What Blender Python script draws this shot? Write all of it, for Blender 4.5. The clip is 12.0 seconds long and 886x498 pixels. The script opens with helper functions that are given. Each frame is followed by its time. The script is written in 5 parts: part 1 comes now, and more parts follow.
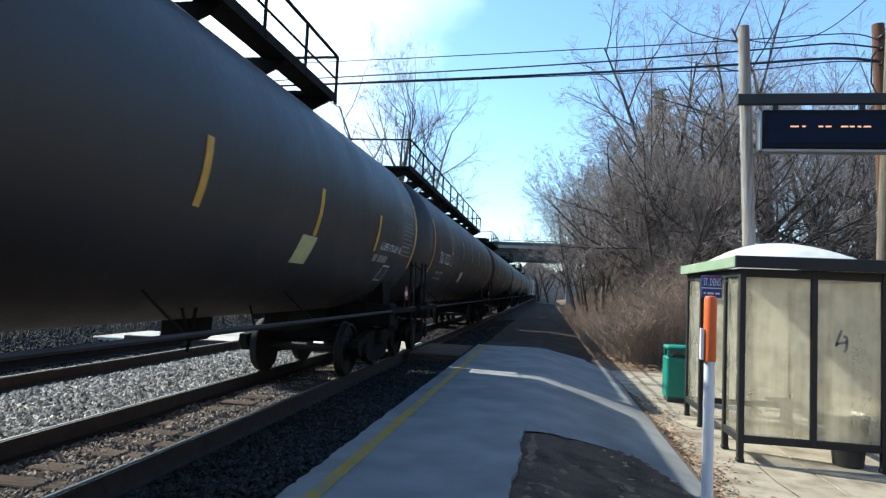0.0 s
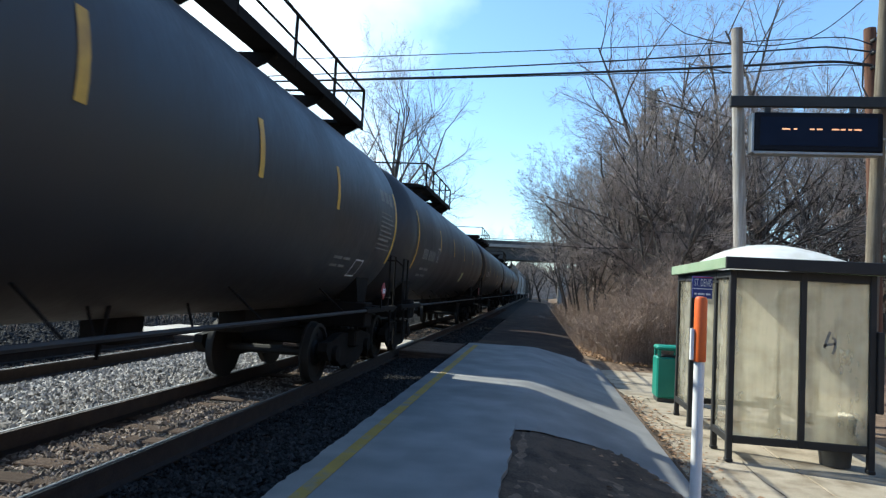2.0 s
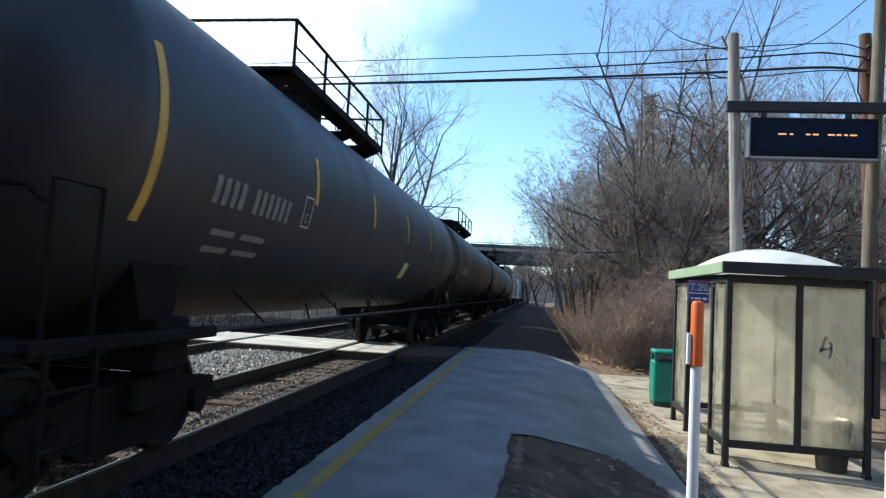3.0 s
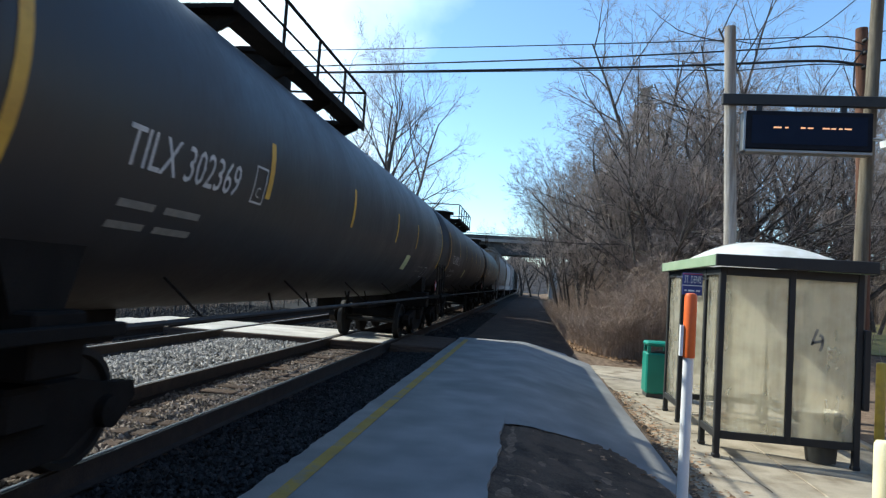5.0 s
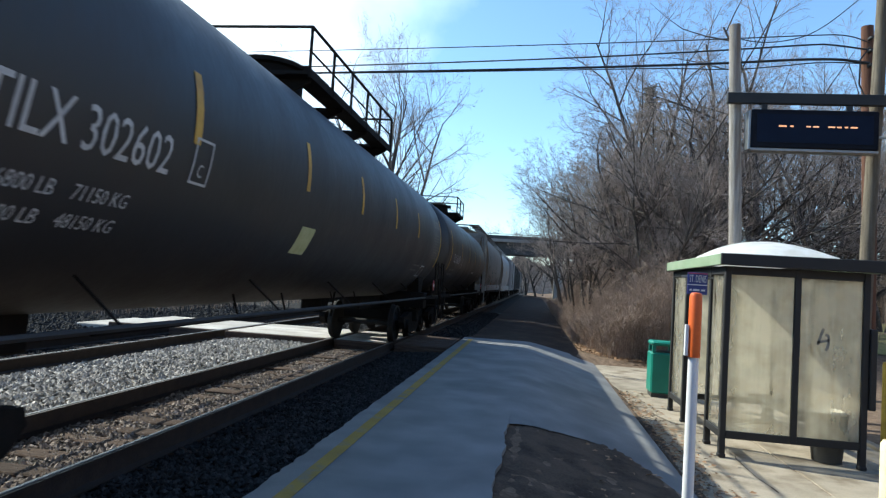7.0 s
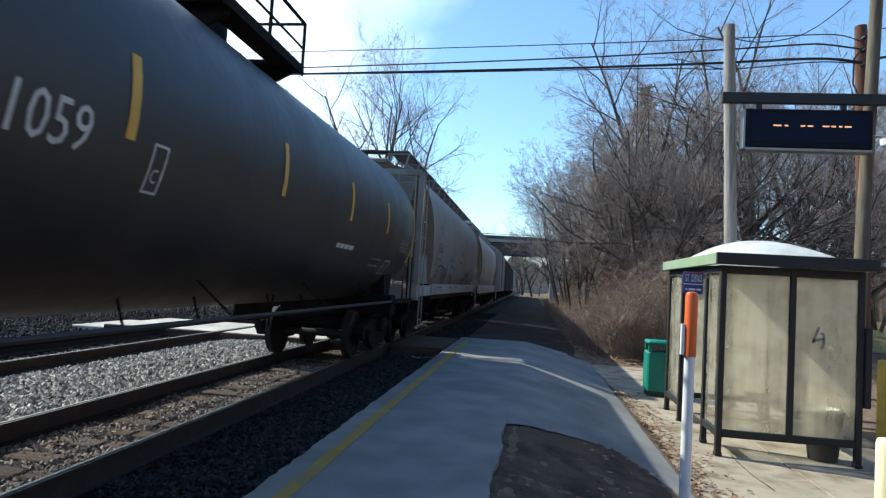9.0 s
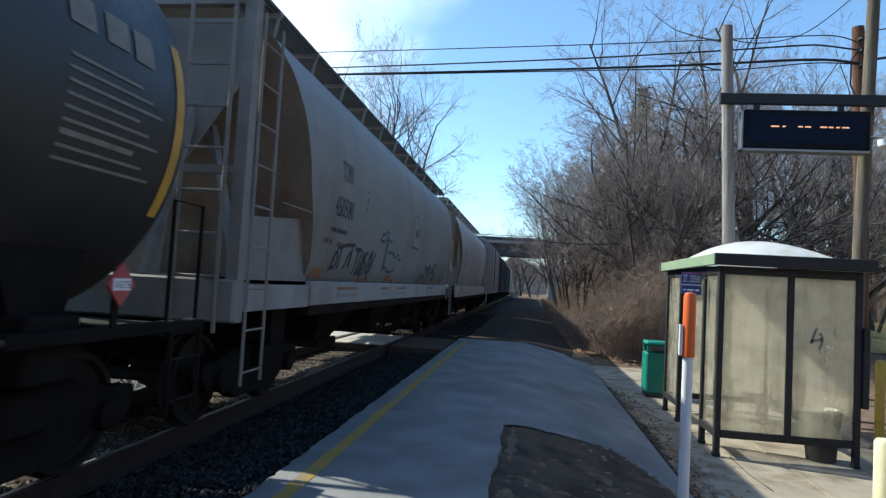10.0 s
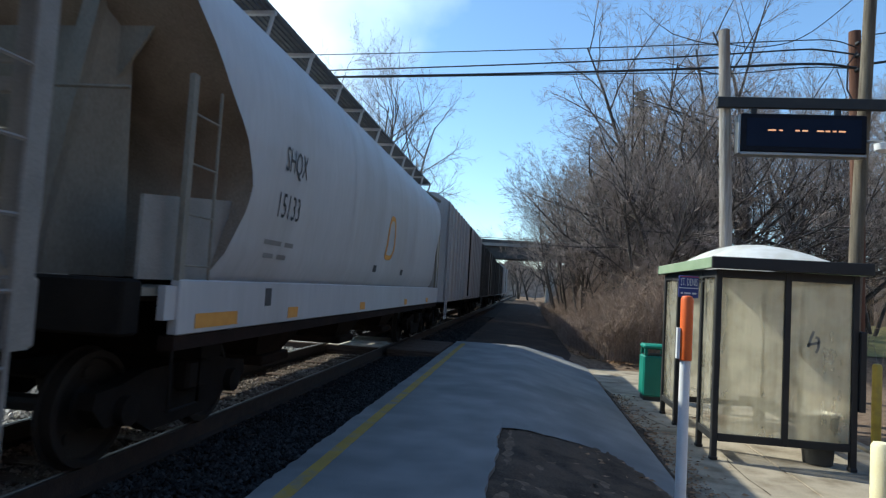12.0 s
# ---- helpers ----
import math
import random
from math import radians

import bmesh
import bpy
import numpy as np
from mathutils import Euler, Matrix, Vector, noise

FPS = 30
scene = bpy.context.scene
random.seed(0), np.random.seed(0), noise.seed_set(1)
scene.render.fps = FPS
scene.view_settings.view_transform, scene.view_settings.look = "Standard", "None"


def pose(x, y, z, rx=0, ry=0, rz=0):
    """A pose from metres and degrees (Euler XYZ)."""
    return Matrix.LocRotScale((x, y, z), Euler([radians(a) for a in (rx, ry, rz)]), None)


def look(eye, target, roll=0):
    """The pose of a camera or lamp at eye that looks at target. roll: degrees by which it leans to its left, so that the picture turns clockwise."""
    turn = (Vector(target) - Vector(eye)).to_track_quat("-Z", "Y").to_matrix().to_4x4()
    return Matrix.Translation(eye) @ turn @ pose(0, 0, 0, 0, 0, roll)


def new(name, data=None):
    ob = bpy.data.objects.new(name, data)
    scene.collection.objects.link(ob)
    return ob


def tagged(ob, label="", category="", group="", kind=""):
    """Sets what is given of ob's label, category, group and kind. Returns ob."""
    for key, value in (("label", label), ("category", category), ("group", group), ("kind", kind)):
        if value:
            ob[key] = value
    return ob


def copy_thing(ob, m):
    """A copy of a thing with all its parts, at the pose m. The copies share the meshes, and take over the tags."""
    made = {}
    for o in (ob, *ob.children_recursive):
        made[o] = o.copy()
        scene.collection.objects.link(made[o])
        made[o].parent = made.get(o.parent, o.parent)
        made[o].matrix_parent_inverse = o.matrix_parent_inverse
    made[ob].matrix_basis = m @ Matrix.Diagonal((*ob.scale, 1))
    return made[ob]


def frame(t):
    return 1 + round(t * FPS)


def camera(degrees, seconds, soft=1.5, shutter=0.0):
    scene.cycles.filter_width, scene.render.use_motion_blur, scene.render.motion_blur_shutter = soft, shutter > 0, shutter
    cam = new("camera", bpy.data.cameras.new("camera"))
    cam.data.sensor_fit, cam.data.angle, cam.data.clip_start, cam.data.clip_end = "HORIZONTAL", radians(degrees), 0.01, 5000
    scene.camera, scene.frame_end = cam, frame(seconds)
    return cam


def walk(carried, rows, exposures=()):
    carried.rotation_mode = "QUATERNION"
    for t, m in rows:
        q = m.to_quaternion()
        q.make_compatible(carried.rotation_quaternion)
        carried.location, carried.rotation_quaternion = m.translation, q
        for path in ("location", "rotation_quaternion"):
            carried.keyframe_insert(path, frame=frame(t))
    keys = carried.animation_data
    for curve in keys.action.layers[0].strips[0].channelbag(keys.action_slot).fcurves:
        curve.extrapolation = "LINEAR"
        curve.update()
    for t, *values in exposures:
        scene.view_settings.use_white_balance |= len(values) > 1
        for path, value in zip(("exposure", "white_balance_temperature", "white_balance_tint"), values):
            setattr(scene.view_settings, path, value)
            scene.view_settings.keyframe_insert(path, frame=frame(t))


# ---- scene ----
# ---- camera and its path ----
cam = camera(70.0, 12.0, soft=1.3, shutter=0.1)
EYE = (0.0, 0.0, 1.58)
# seconds, yaw, pitch, roll of the hand-held camera
TURNS = ((0.0, 9.28, 3.56, -2.58), (0.5, 9.30, 3.45, -2.87), (1.0, 8.77, 3.66, -3.12), (1.5, 8.38, 3.53, -3.17),
         (2.0, 8.56, 3.42, -3.15), (2.5, 8.47, 3.57, -3.23), (3.0, 8.29, 3.79, -3.26), (3.7, 8.14, 3.5, -3.42),
         (4.4, 7.95, 3.2, -3.58), (5.0, 7.79, 2.95, -3.70), (5.5, 7.46, 2.66, -3.78), (6.0, 7.55, 2.78, -3.73),
         (6.5, 7.64, 3.05, -3.65), (7.0, 8.18, 2.91, -3.60), (7.7, 8.20, 2.93, -3.5), (8.4, 8.02, 2.96, -3.4),
         (9.0, 7.85, 2.97, -3.33), (9.5, 7.61, 2.82, -3.31), (10.0, 7.71, 3.07, -3.26), (10.5, 7.88, 3.23, -3.24),
         (11.0, 7.78, 3.54, -3.41), (11.5, 7.75, 3.31, -3.50), (12.0, 7.49, 3.33, -3.38))
walk(cam, [(t, pose(*EYE, 90 + p, r, w)) for t, w, p, r in TURNS],
     exposures=[(t, e, 5500, 0) for t, e in ((0.0, 0.9), (2.5, 0.75), (5.5, 0.65), (7.0, 0.7), (9.5, 0.6), (10.5, 0.5), (12.0, 0.45))])

# ---- world, sun, exposure ----
SUN_ELEV, SUN_AHEAD = 41.0, 18.0     # the sun stands beyond the train, a little ahead of square
world = bpy.data.worlds.new("sky")
scene.world = world
world.use_nodes = True
wn = world.node_tree.nodes
sky = wn.new("ShaderNodeTexSky")
sky.sky_type, sky.sun_disc = "NISHITA", False
sky.sun_elevation, sky.sun_rotation = radians(SUN_ELEV), radians(-(90 - SUN_AHEAD))
sky.air_density, sky.dust_density, sky.ozone_density = 1.0, 0.3, 1.2
wn["Background"].inputs["Strength"].default_value = 0.15
# a thin bright cloud stands towards the sun
wl = world.node_tree.links
wc, wd, wnoise, wadd, wr, wm = (wn.new("ShaderNode" + k) for k in ("TexCoord", "VectorMath", "TexNoise", "Math", "MapRange", "Mix"))
wd.operation = "DOT_PRODUCT"
wd.inputs[1].default_value = Vector((-0.62, 0.66, 0.44)).normalized()
wl.new(wc.outputs["Generated"], wd.inputs[0])
wnoise.inputs["Scale"].default_value, wnoise.inputs["Detail"].default_value = 3.2, 7
wl.new(wc.outputs["Generated"], wnoise.inputs["Vector"])
wadd.operation = "MULTIPLY_ADD"
wl.new(wnoise.outputs["Fac"], wadd.inputs[0])
wadd.inputs[1].default_value = 0.24
wl.new(wd.outputs["Value"], wadd.inputs[2])
wr.inputs["From Min"].default_value, wr.inputs["From Max"].default_value = 0.97, 1.10
wl.new(wadd.outputs[0], wr.inputs["Value"])
wm.data_type = "RGBA"
wm.inputs["B"].default_value = (8.5, 8.5, 8.3, 1)
wl.new(wr.outputs[0], wm.inputs["Factor"])
wl.new(sky.outputs[0], wm.inputs["A"])
wl.new(wm.outputs["Result"], wn["Background"].inputs[0])
lamp = bpy.data.lights.new("sun", "SUN")
lamp.energy, lamp.angle, lamp.color = 5.0, radians(0.53), (1.0, 0.87, 0.68)
sun = new("sun", lamp)
sx, sy = -math.cos(radians(SUN_AHEAD)), math.sin(radians(SUN_AHEAD))
ce, se = math.cos(radians(SUN_ELEV)), math.sin(radians(SUN_ELEV))
sun.matrix_world = look((sx * ce * 80, sy * ce * 80, se * 80), (0, 0, 0))


# ---- materials ----
def material(name, a, b, scale=8.0, rough=0.8, metal=0.0, bump=0.2, fine=60.0, spread=0.5, rand=0.0, stain=None, stain_scale=1.2, stain_amount=0.5, stretch=(1, 1, 1), rough2=None):
    """Two colours mixed by coarse and fine noise, an optional stain of its own colour, and bump."""
    m = bpy.data.materials.new(name)
    m.use_nodes = True
    n, ln = m.node_tree.nodes, m.node_tree.links
    bsdf = n["Principled BSDF"]
    tc = n.new("ShaderNodeTexCoord")
    mp = n.new("ShaderNodeMapping")
    mp.inputs["Scale"].default_value = stretch
    ln.new(tc.outputs["Object"], mp.inputs["Vector"])
    coarse, small = n.new("ShaderNodeTexNoise"), n.new("ShaderNodeTexNoise")
    for node, s, d in ((coarse, scale, 4), (small, fine, 3)):
        node.inputs["Scale"].default_value, node.inputs["Detail"].default_value = s, d
        ln.new(mp.outputs[0], node.inputs["Vector"])
    add = n.new("ShaderNodeMath")
    add.operation = "MULTIPLY_ADD"
    ln.new(small.outputs["Fac"], add.inputs[0])
    add.inputs[1].default_value = 0.6
    ln.new(coarse.outputs["Fac"], add.inputs[2])
    ramp = n.new("ShaderNodeMapRange")
    ramp.inputs["From Min"].default_value, ramp.inputs["From Max"].default_value = 0.8 - spread / 2, 0.8 + spread / 2
    ln.new(add.outputs[0], ramp.inputs["Value"])
    mix = n.new("ShaderNodeMix")
    mix.data_type = "RGBA"
    mix.inputs["A"].default_value, mix.inputs["B"].default_value = (*a, 1), (*b, 1)
    ln.new(ramp.outputs[0], mix.inputs["Factor"])
    out = mix.outputs["Result"]
    if stain:
        sn = n.new("ShaderNodeTexNoise")
        sn.inputs["Scale"].default_value, sn.inputs["Detail"].default_value = stain_scale, 6
        ln.new(mp.outputs[0], sn.inputs["Vector"])
        sr = n.new("ShaderNodeMapRange")
        sr.inputs["From Min"].default_value, sr.inputs["From Max"].default_value = 0.5, 0.72
        sr.inputs["To Max"].default_value = stain_amount
        ln.new(sn.outputs["Fac"], sr.inputs["Value"])
        m2 = n.new("ShaderNodeMix")
        m2.data_type = "RGBA"
        m2.inputs["B"].default_value = (*stain, 1)
        ln.new(out, m2.inputs["A"])
        ln.new(sr.outputs[0], m2.inputs["Factor"])
        out = m2.outputs["Result"]
    if rand:
        oi = n.new("ShaderNodeObjectInfo")
        geo = n.new("ShaderNodeNewGeometry")
        s = n.new("ShaderNodeMath")
        ln.new(oi.outputs["Random"], s.inputs[0])
        ln.new(geo.outputs["Random Per Island"], s.inputs[1])
        fr = n.new("ShaderNodeMath")
        fr.operation = "FRACT"
        ln.new(s.outputs[0], fr.inputs[0])
        hv = n.new("ShaderNodeHueSaturation")
        vr = n.new("ShaderNodeMapRange")
        vr.inputs["To Min"].default_value, vr.inputs["To Max"].default_value = 1 - rand, 1 + rand
        ln.new(fr.outputs[0], vr.inputs["Value"])
        ln.new(vr.outputs[0], hv.inputs["Value"])
        ln.new(out, hv.inputs["Color"])
        out = hv.outputs[0]
    ln.new(out, bsdf.inputs["Base Color"])
    bsdf.inputs["Roughness"].default_value, bsdf.inputs["Metallic"].default_value = rough, metal
    if rough >= 0.85:
        bsdf.inputs["Specular IOR Level"].default_value = 0.12
    if rough2 is not None:
        rr = n.new("ShaderNodeMapRange")
        rr.inputs["To Min"].default_value, rr.inputs["To Max"].default_value = rough, rough2
        ln.new(ramp.outputs[0], rr.inputs["Value"])
        ln.new(rr.outputs[0], bsdf.inputs["Roughness"])
    if bump:
        bp = n.new("ShaderNodeBump")
        bp.inputs["Strength"].default_value, bp.inputs["Distance"].default_value = bump, 0.02
        ln.new(add.outputs[0], bp.inputs["Height"])
        ln.new(bp.outputs[0], bsdf.inputs["Normal"])
    return m


def glow(name, col, strength):
    m = bpy.data.materials.new(name)
    m.use_nodes = True
    b = m.node_tree.nodes["Principled BSDF"]
    b.inputs["Base Color"].default_value = (*col, 1)
    b.inputs["Emission Color"].default_value, b.inputs["Emission Strength"].default_value = (*col, 1), strength
    return m


def frosted(name, col, trans, through_light=0.72):
    """Dusty translucent sheet: light shines through it diffusely."""
    m = bpy.data.materials.new(name)
    m.use_nodes = True
    n, ln = m.node_tree.nodes, m.node_tree.links
    tc = n.new("ShaderNodeTexCoord")
    ns, run = n.new("ShaderNodeTexNoise"), n.new("ShaderNodeTexNoise")
    mp = n.new("ShaderNodeMapping")
    mp.inputs["Scale"].default_value = (4.5, 4.5, 0.3)
    ln.new(tc.outputs["Object"], mp.inputs["Vector"])
    ln.new(mp.outputs[0], run.inputs["Vector"])
    ns.inputs["Scale"].default_value, ns.inputs["Detail"].default_value = 2.5, 6
    run.inputs["Scale"].default_value, run.inputs["Detail"].default_value = 1.0, 5
    ln.new(tc.outputs["Object"], ns.inputs["Vector"])
    dirt = n.new("ShaderNodeMath")
    ln.new(ns.outputs["Fac"], dirt.inputs[0])
    ln.new(run.outputs["Fac"], dirt.inputs[1])
    film_ = n.new("ShaderNodeMapRange")
    film_.inputs["From Min"].default_value, film_.inputs["From Max"].default_value = 0.75, 1.2
    ln.new(dirt.outputs[0], film_.inputs["Value"])
    mix = n.new("ShaderNodeMix")
    mix.data_type = "RGBA"
    mix.inputs["A"].default_value, mix.inputs["B"].default_value = (*[c * f for c, f in zip(col, (0.80, 0.78, 0.72))], 1), (*col, 1)
    ln.new(film_.outputs[0], mix.inputs["Factor"])
    clear_ = n.new("ShaderNodeMapRange")
    clear_.inputs["To Min"].default_value, clear_.inputs["To Max"].default_value = trans * 1.15, trans * 0.8
    ln.new(film_.outputs[0], clear_.inputs["Value"])
    d, tr, tp = n.new("ShaderNodeBsdfPrincipled"), n.new("ShaderNodeBsdfTranslucent"), n.new("ShaderNodeBsdfTransparent")
    d.inputs["Roughness"].default_value = 0.3
    ln.new(mix.outputs["Result"], d.inputs["Base Color"])
    ln.new(mix.outputs["Result"], tr.inputs["Color"])
    m1, m2 = n.new("ShaderNodeMixShader"), n.new("ShaderNodeMixShader")
    m1.inputs[0].default_value = through_light
    ln.new(clear_.outputs[0], m2.inputs[0])
    ln.new(d.outputs[0], m1.inputs[1]); ln.new(tr.outputs[0], m1.inputs[2])
    ln.new(m1.outputs[0], m2.inputs[1]); ln.new(tp.outputs[0], m2.inputs[2])
    ln.new(m2.outputs[0], n["Material Output"].inputs["Surface"])
    return m


ASPHALT = material("asphalt", (0.16, 0.158, 0.157), (0.25, 0.246, 0.243), 1.5, 0.85, bump=0.10, fine=90, stain=(0.105, 0.104, 0.107), stain_scale=0.7, stain_amount=0.5)
ASPHALT_OLD = material("worn_asphalt", (0.165, 0.163, 0.16), (0.262, 0.257, 0.25), 1.1, 0.9, bump=0.3, fine=80, stain=(0.14, 0.135, 0.125), stain_scale=0.9, stain_amount=0.5)
CONCRETE = material("concrete", (0.25, 0.213, 0.16), (0.39, 0.335, 0.26), 2.1, 0.9, bump=0.4, fine=55, stain=(0.14, 0.108, 0.072), stain_scale=2.3, stain_amount=0.85, rand=0.1)
# Sunlight is put into this pale colour of the crossing and landing.
CROSSING_PALE = material("sunlit_pale_planking", (0.36, 0.33, 0.29), (0.48, 0.445, 0.40), 1.5, 0.9, bump=0.25, fine=60, stain=(0.2, 0.165, 0.13), stain_scale=1.4, stain_amount=0.5, rand=0.08)
DIRT = material("bare_dirt", (0.034, 0.026, 0.021), (0.118, 0.086, 0.062), 2.5, 0.95, bump=0.8, fine=45, stain=(0.12, 0.085, 0.06), stain_scale=3, stain_amount=0.5)
LITTER = material("leaf_litter", (0.085, 0.058, 0.04), (0.20, 0.142, 0.098), 6, 0.95, bump=0.9, fine=30, stain=(0.25, 0.18, 0.125), stain_scale=9, stain_amount=0.5)
LEAF = material("fallen_leaf", (0.16, 0.085, 0.04), (0.34, 0.21, 0.11), 4, 0.8, bump=0.1, rand=0.4)
GRASS = material("winter_grass", (0.2, 0.17, 0.07), (0.36, 0.31, 0.13), 3, 0.95, bump=0.8, fine=50)
# Brown ground with the train's shade mixed into its colour.
SHADE_BROWN = material("shade_brown_ground", (0.018, 0.013, 0.0115), (0.048, 0.035, 0.029), 3, 0.95, bump=1.0, fine=30, stain=(0.09, 0.06, 0.042), stain_scale=1.2, stain_amount=0.6)
BALLAST_BED = material("ballast_bed", (0.009, 0.0084, 0.008), (0.032, 0.029, 0.027), 14, 0.95, bump=1.0, fine=35, spread=0.3)
STONE = material("ballast_stone", (0.15, 0.136, 0.12), (0.46, 0.42, 0.37), 8, 0.9, bump=0.3, rand=0.65)
# Dark stone; by the platform its colour carries the train's shade.
STONE_DARK = material("shade_and_oil_dark_stone", (0.011, 0.0108, 0.011), (0.042, 0.041, 0.042), 8, 0.9, bump=0.3, rand=0.6)
STONE_RUST = material("rust_dusted_stone", (0.10, 0.078, 0.064), (0.30, 0.25, 0.21), 8, 0.9, bump=0.3, rand=0.7)
TIE_WOOD = material("tie_wood", (0.036, 0.025, 0.02), (0.105, 0.074, 0.056), 5, 0.9, bump=0.6, fine=40, stretch=(0.4, 6, 6), rand=0.25)
RAIL_STEEL = material("rusty_rail_side", (0.018, 0.013, 0.011), (0.045, 0.03, 0.022), 6, 0.75, metal=0.2, bump=0.2)
RAIL_TOP = material("polished_rail_head", (0.16, 0.155, 0.15), (0.26, 0.255, 0.25), 3, 0.5, metal=1.0, bump=0.02, stretch=(8, 0.3, 1))
YELLOW_LINE = material("worn_yellow_paint", (0.27, 0.19, 0.055), (0.36, 0.25, 0.06), 3, 0.85, bump=0.1, stain=(0.19, 0.185, 0.165), stain_scale=5, stain_amount=1.0)
BLACK_TANK = material("black_tank_paint", (0.020, 0.0192, 0.0208), (0.037, 0.0345, 0.035), 0.9, 0.40, bump=0.03, fine=14, stain=(0.04, 0.03, 0.025), stain_scale=0.7, stain_amount=0.5, stretch=(1, 1.4, 0.35), rough2=0.6)
GREY_TANK = material("grey_black_tank_paint", (0.019, 0.0182, 0.0195), (0.034, 0.0315, 0.031), 0.8, 0.36, bump=0.03, fine=12, stain=(0.045, 0.036, 0.03), stain_scale=0.8, stain_amount=0.6, stretch=(1, 1.4, 0.35), rough2=0.55)
UNDERFRAME = material("dusty_underframe", (0.007, 0.0065, 0.006), (0.018, 0.015, 0.013), 3, 0.85, bump=0.2)
WHEEL = material("wheel_steel", (0.008, 0.007, 0.0065), (0.019, 0.0155, 0.013), 4, 0.75, metal=0.2, bump=0.1)
HOPPER_GREY = material("grey_hopper_paint", (0.18, 0.176, 0.169), (0.245, 0.24, 0.231), 0.7, 0.55, bump=0.04, fine=10, stain=(0.15, 0.125, 0.105), stain_scale=0.8, stain_amount=0.6, stretch=(1, 1.3, 0.3))
HOPPER_WHITE = material("white_hopper_paint", (0.38, 0.38, 0.385), (0.46, 0.46, 0.465), 0.7, 0.5, bump=0.03, fine=10, stain=(0.30, 0.275, 0.245), stain_scale=0.9, stain_amount=0.45, stretch=(1, 1.3, 0.3))
SILL_WHITE = material("dirty_white_sill", (0.25, 0.25, 0.25), (0.34, 0.34, 0.335), 1.4, 0.6, bump=0.05, stain=(0.22, 0.16, 0.11), stain_scale=2.2, stain_amount=0.6)
RUST_SHEET = material("rust_brown_sheet", (0.17, 0.138, 0.104), (0.31, 0.257, 0.20), 1.6, 0.85, bump=0.1, stain=(0.12, 0.075, 0.05), stain_scale=1.5, stain_amount=0.7, stretch=(1, 1, 0.5))
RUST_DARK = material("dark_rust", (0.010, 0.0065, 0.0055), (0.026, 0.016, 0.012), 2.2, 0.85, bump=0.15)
BOX_WHITE = material("off_white_boxcar_paint", (0.32, 0.305, 0.30), (0.44, 0.42, 0.41), 0.8, 0.6, bump=0.04, stain=(0.3, 0.22, 0.17), stain_scale=0.8, stain_amount=0.6, stretch=(1, 1.2, 0.3))
BOX_DARK = material("dark_car_paint", (0.03, 0.03, 0.032), (0.06, 0.055, 0.05), 1, 0.6, bump=0.05)
MARK_YELLOW = material("reflective_yellow", (0.5, 0.3, 0.035), (0.62, 0.38, 0.055), 8, 0.55, bump=0.05, stain=(0.24, 0.12, 0.04), stain_scale=2.5, stain_amount=0.6)
MARK_WHITE = material("stencil_white", (0.42, 0.42, 0.42), (0.6, 0.6, 0.6), 9, 0.7, bump=0.0)
MARK_GREY = material("dim_stencil_grey", (0.16, 0.155, 0.14), (0.25, 0.24, 0.215), 9, 0.7, bump=0.0)
ROOF_WALK = material("dark_galvanised_grating", (0.05, 0.05, 0.052), (0.09, 0.09, 0.092), 6, 0.7, metal=0.3, bump=0.05)
MARK_BLACK = material("stencil_black", (0.03, 0.03, 0.03), (0.07, 0.07, 0.07), 9, 0.7, bump=0.0)
MARK_PALE = material("faded_card", (0.42, 0.43, 0.2), (0.55, 0.55, 0.3), 9, 0.7, bump=0.0)
MARK_ORANGE = material("orange_conspicuity", (0.55, 0.25, 0.04), (0.65, 0.32, 0.06), 9, 0.6, bump=0.0)
END_GREY = material("sooty_grey_end_paint", (0.18, 0.17, 0.155), (0.29, 0.275, 0.255), 2, 0.7, bump=0.05, stain=(0.09, 0.07, 0.055), stain_scale=2, stain_amount=0.6)
END_BEIGE = material("chalky_beige_end_paint", (0.14, 0.128, 0.10), (0.25, 0.232, 0.19), 2, 0.75, bump=0.06, stain=(0.085, 0.066, 0.05), stain_scale=1.8, stain_amount=0.8, stretch=(1, 1, 0.4))
EMBLEM_PALE = material("faded_emblem_cream", (0.24, 0.23, 0.17), (0.3, 0.29, 0.22), 8, 0.7, bump=0.0)
EMBLEM_DARK = material("faded_emblem_slate", (0.07, 0.08, 0.095), (0.11, 0.12, 0.135), 8, 0.7, bump=0.0)
MARK_RUST = material("dull_rust_patch", (0.22, 0.10, 0.045), (0.3, 0.15, 0.07), 7, 0.8, bump=0.0)
MARK_RED = material("placard_red", (0.32, 0.06, 0.06), (0.42, 0.1, 0.09), 9, 0.6, bump=0.0)
MARK_BLUE = material("spray_blue", (0.03, 0.075, 0.105), (0.05, 0.105, 0.14), 5, 0.7, bump=0.0)
SILL_DUST = material("dust_greyed_sill", (0.02, 0.019, 0.019), (0.042, 0.039, 0.038), 3, 0.75, bump=0.1)
SMUDGE = material("scratched_smudge", (0.14, 0.135, 0.12), (0.24, 0.23, 0.20), 9, 0.7, bump=0.0)
CRACK = material("crack_dirt", (0.03, 0.024, 0.018), (0.07, 0.055, 0.04), 9, 0.95, bump=0.3)
BLACK_FRAME = material("black_powder_coat", (0.008, 0.008, 0.009), (0.015, 0.0145, 0.0145), 4, 0.65, bump=0.04, stain=(0.03, 0.027, 0.024), stain_scale=3, stain_amount=0.4)
GREEN_FASCIA = material("pale_green_metal", (0.22, 0.30, 0.18), (0.30, 0.38, 0.24), 2, 0.5, bump=0.03, stain=(0.35, 0.38, 0.3), stain_scale=4, stain_amount=0.4)
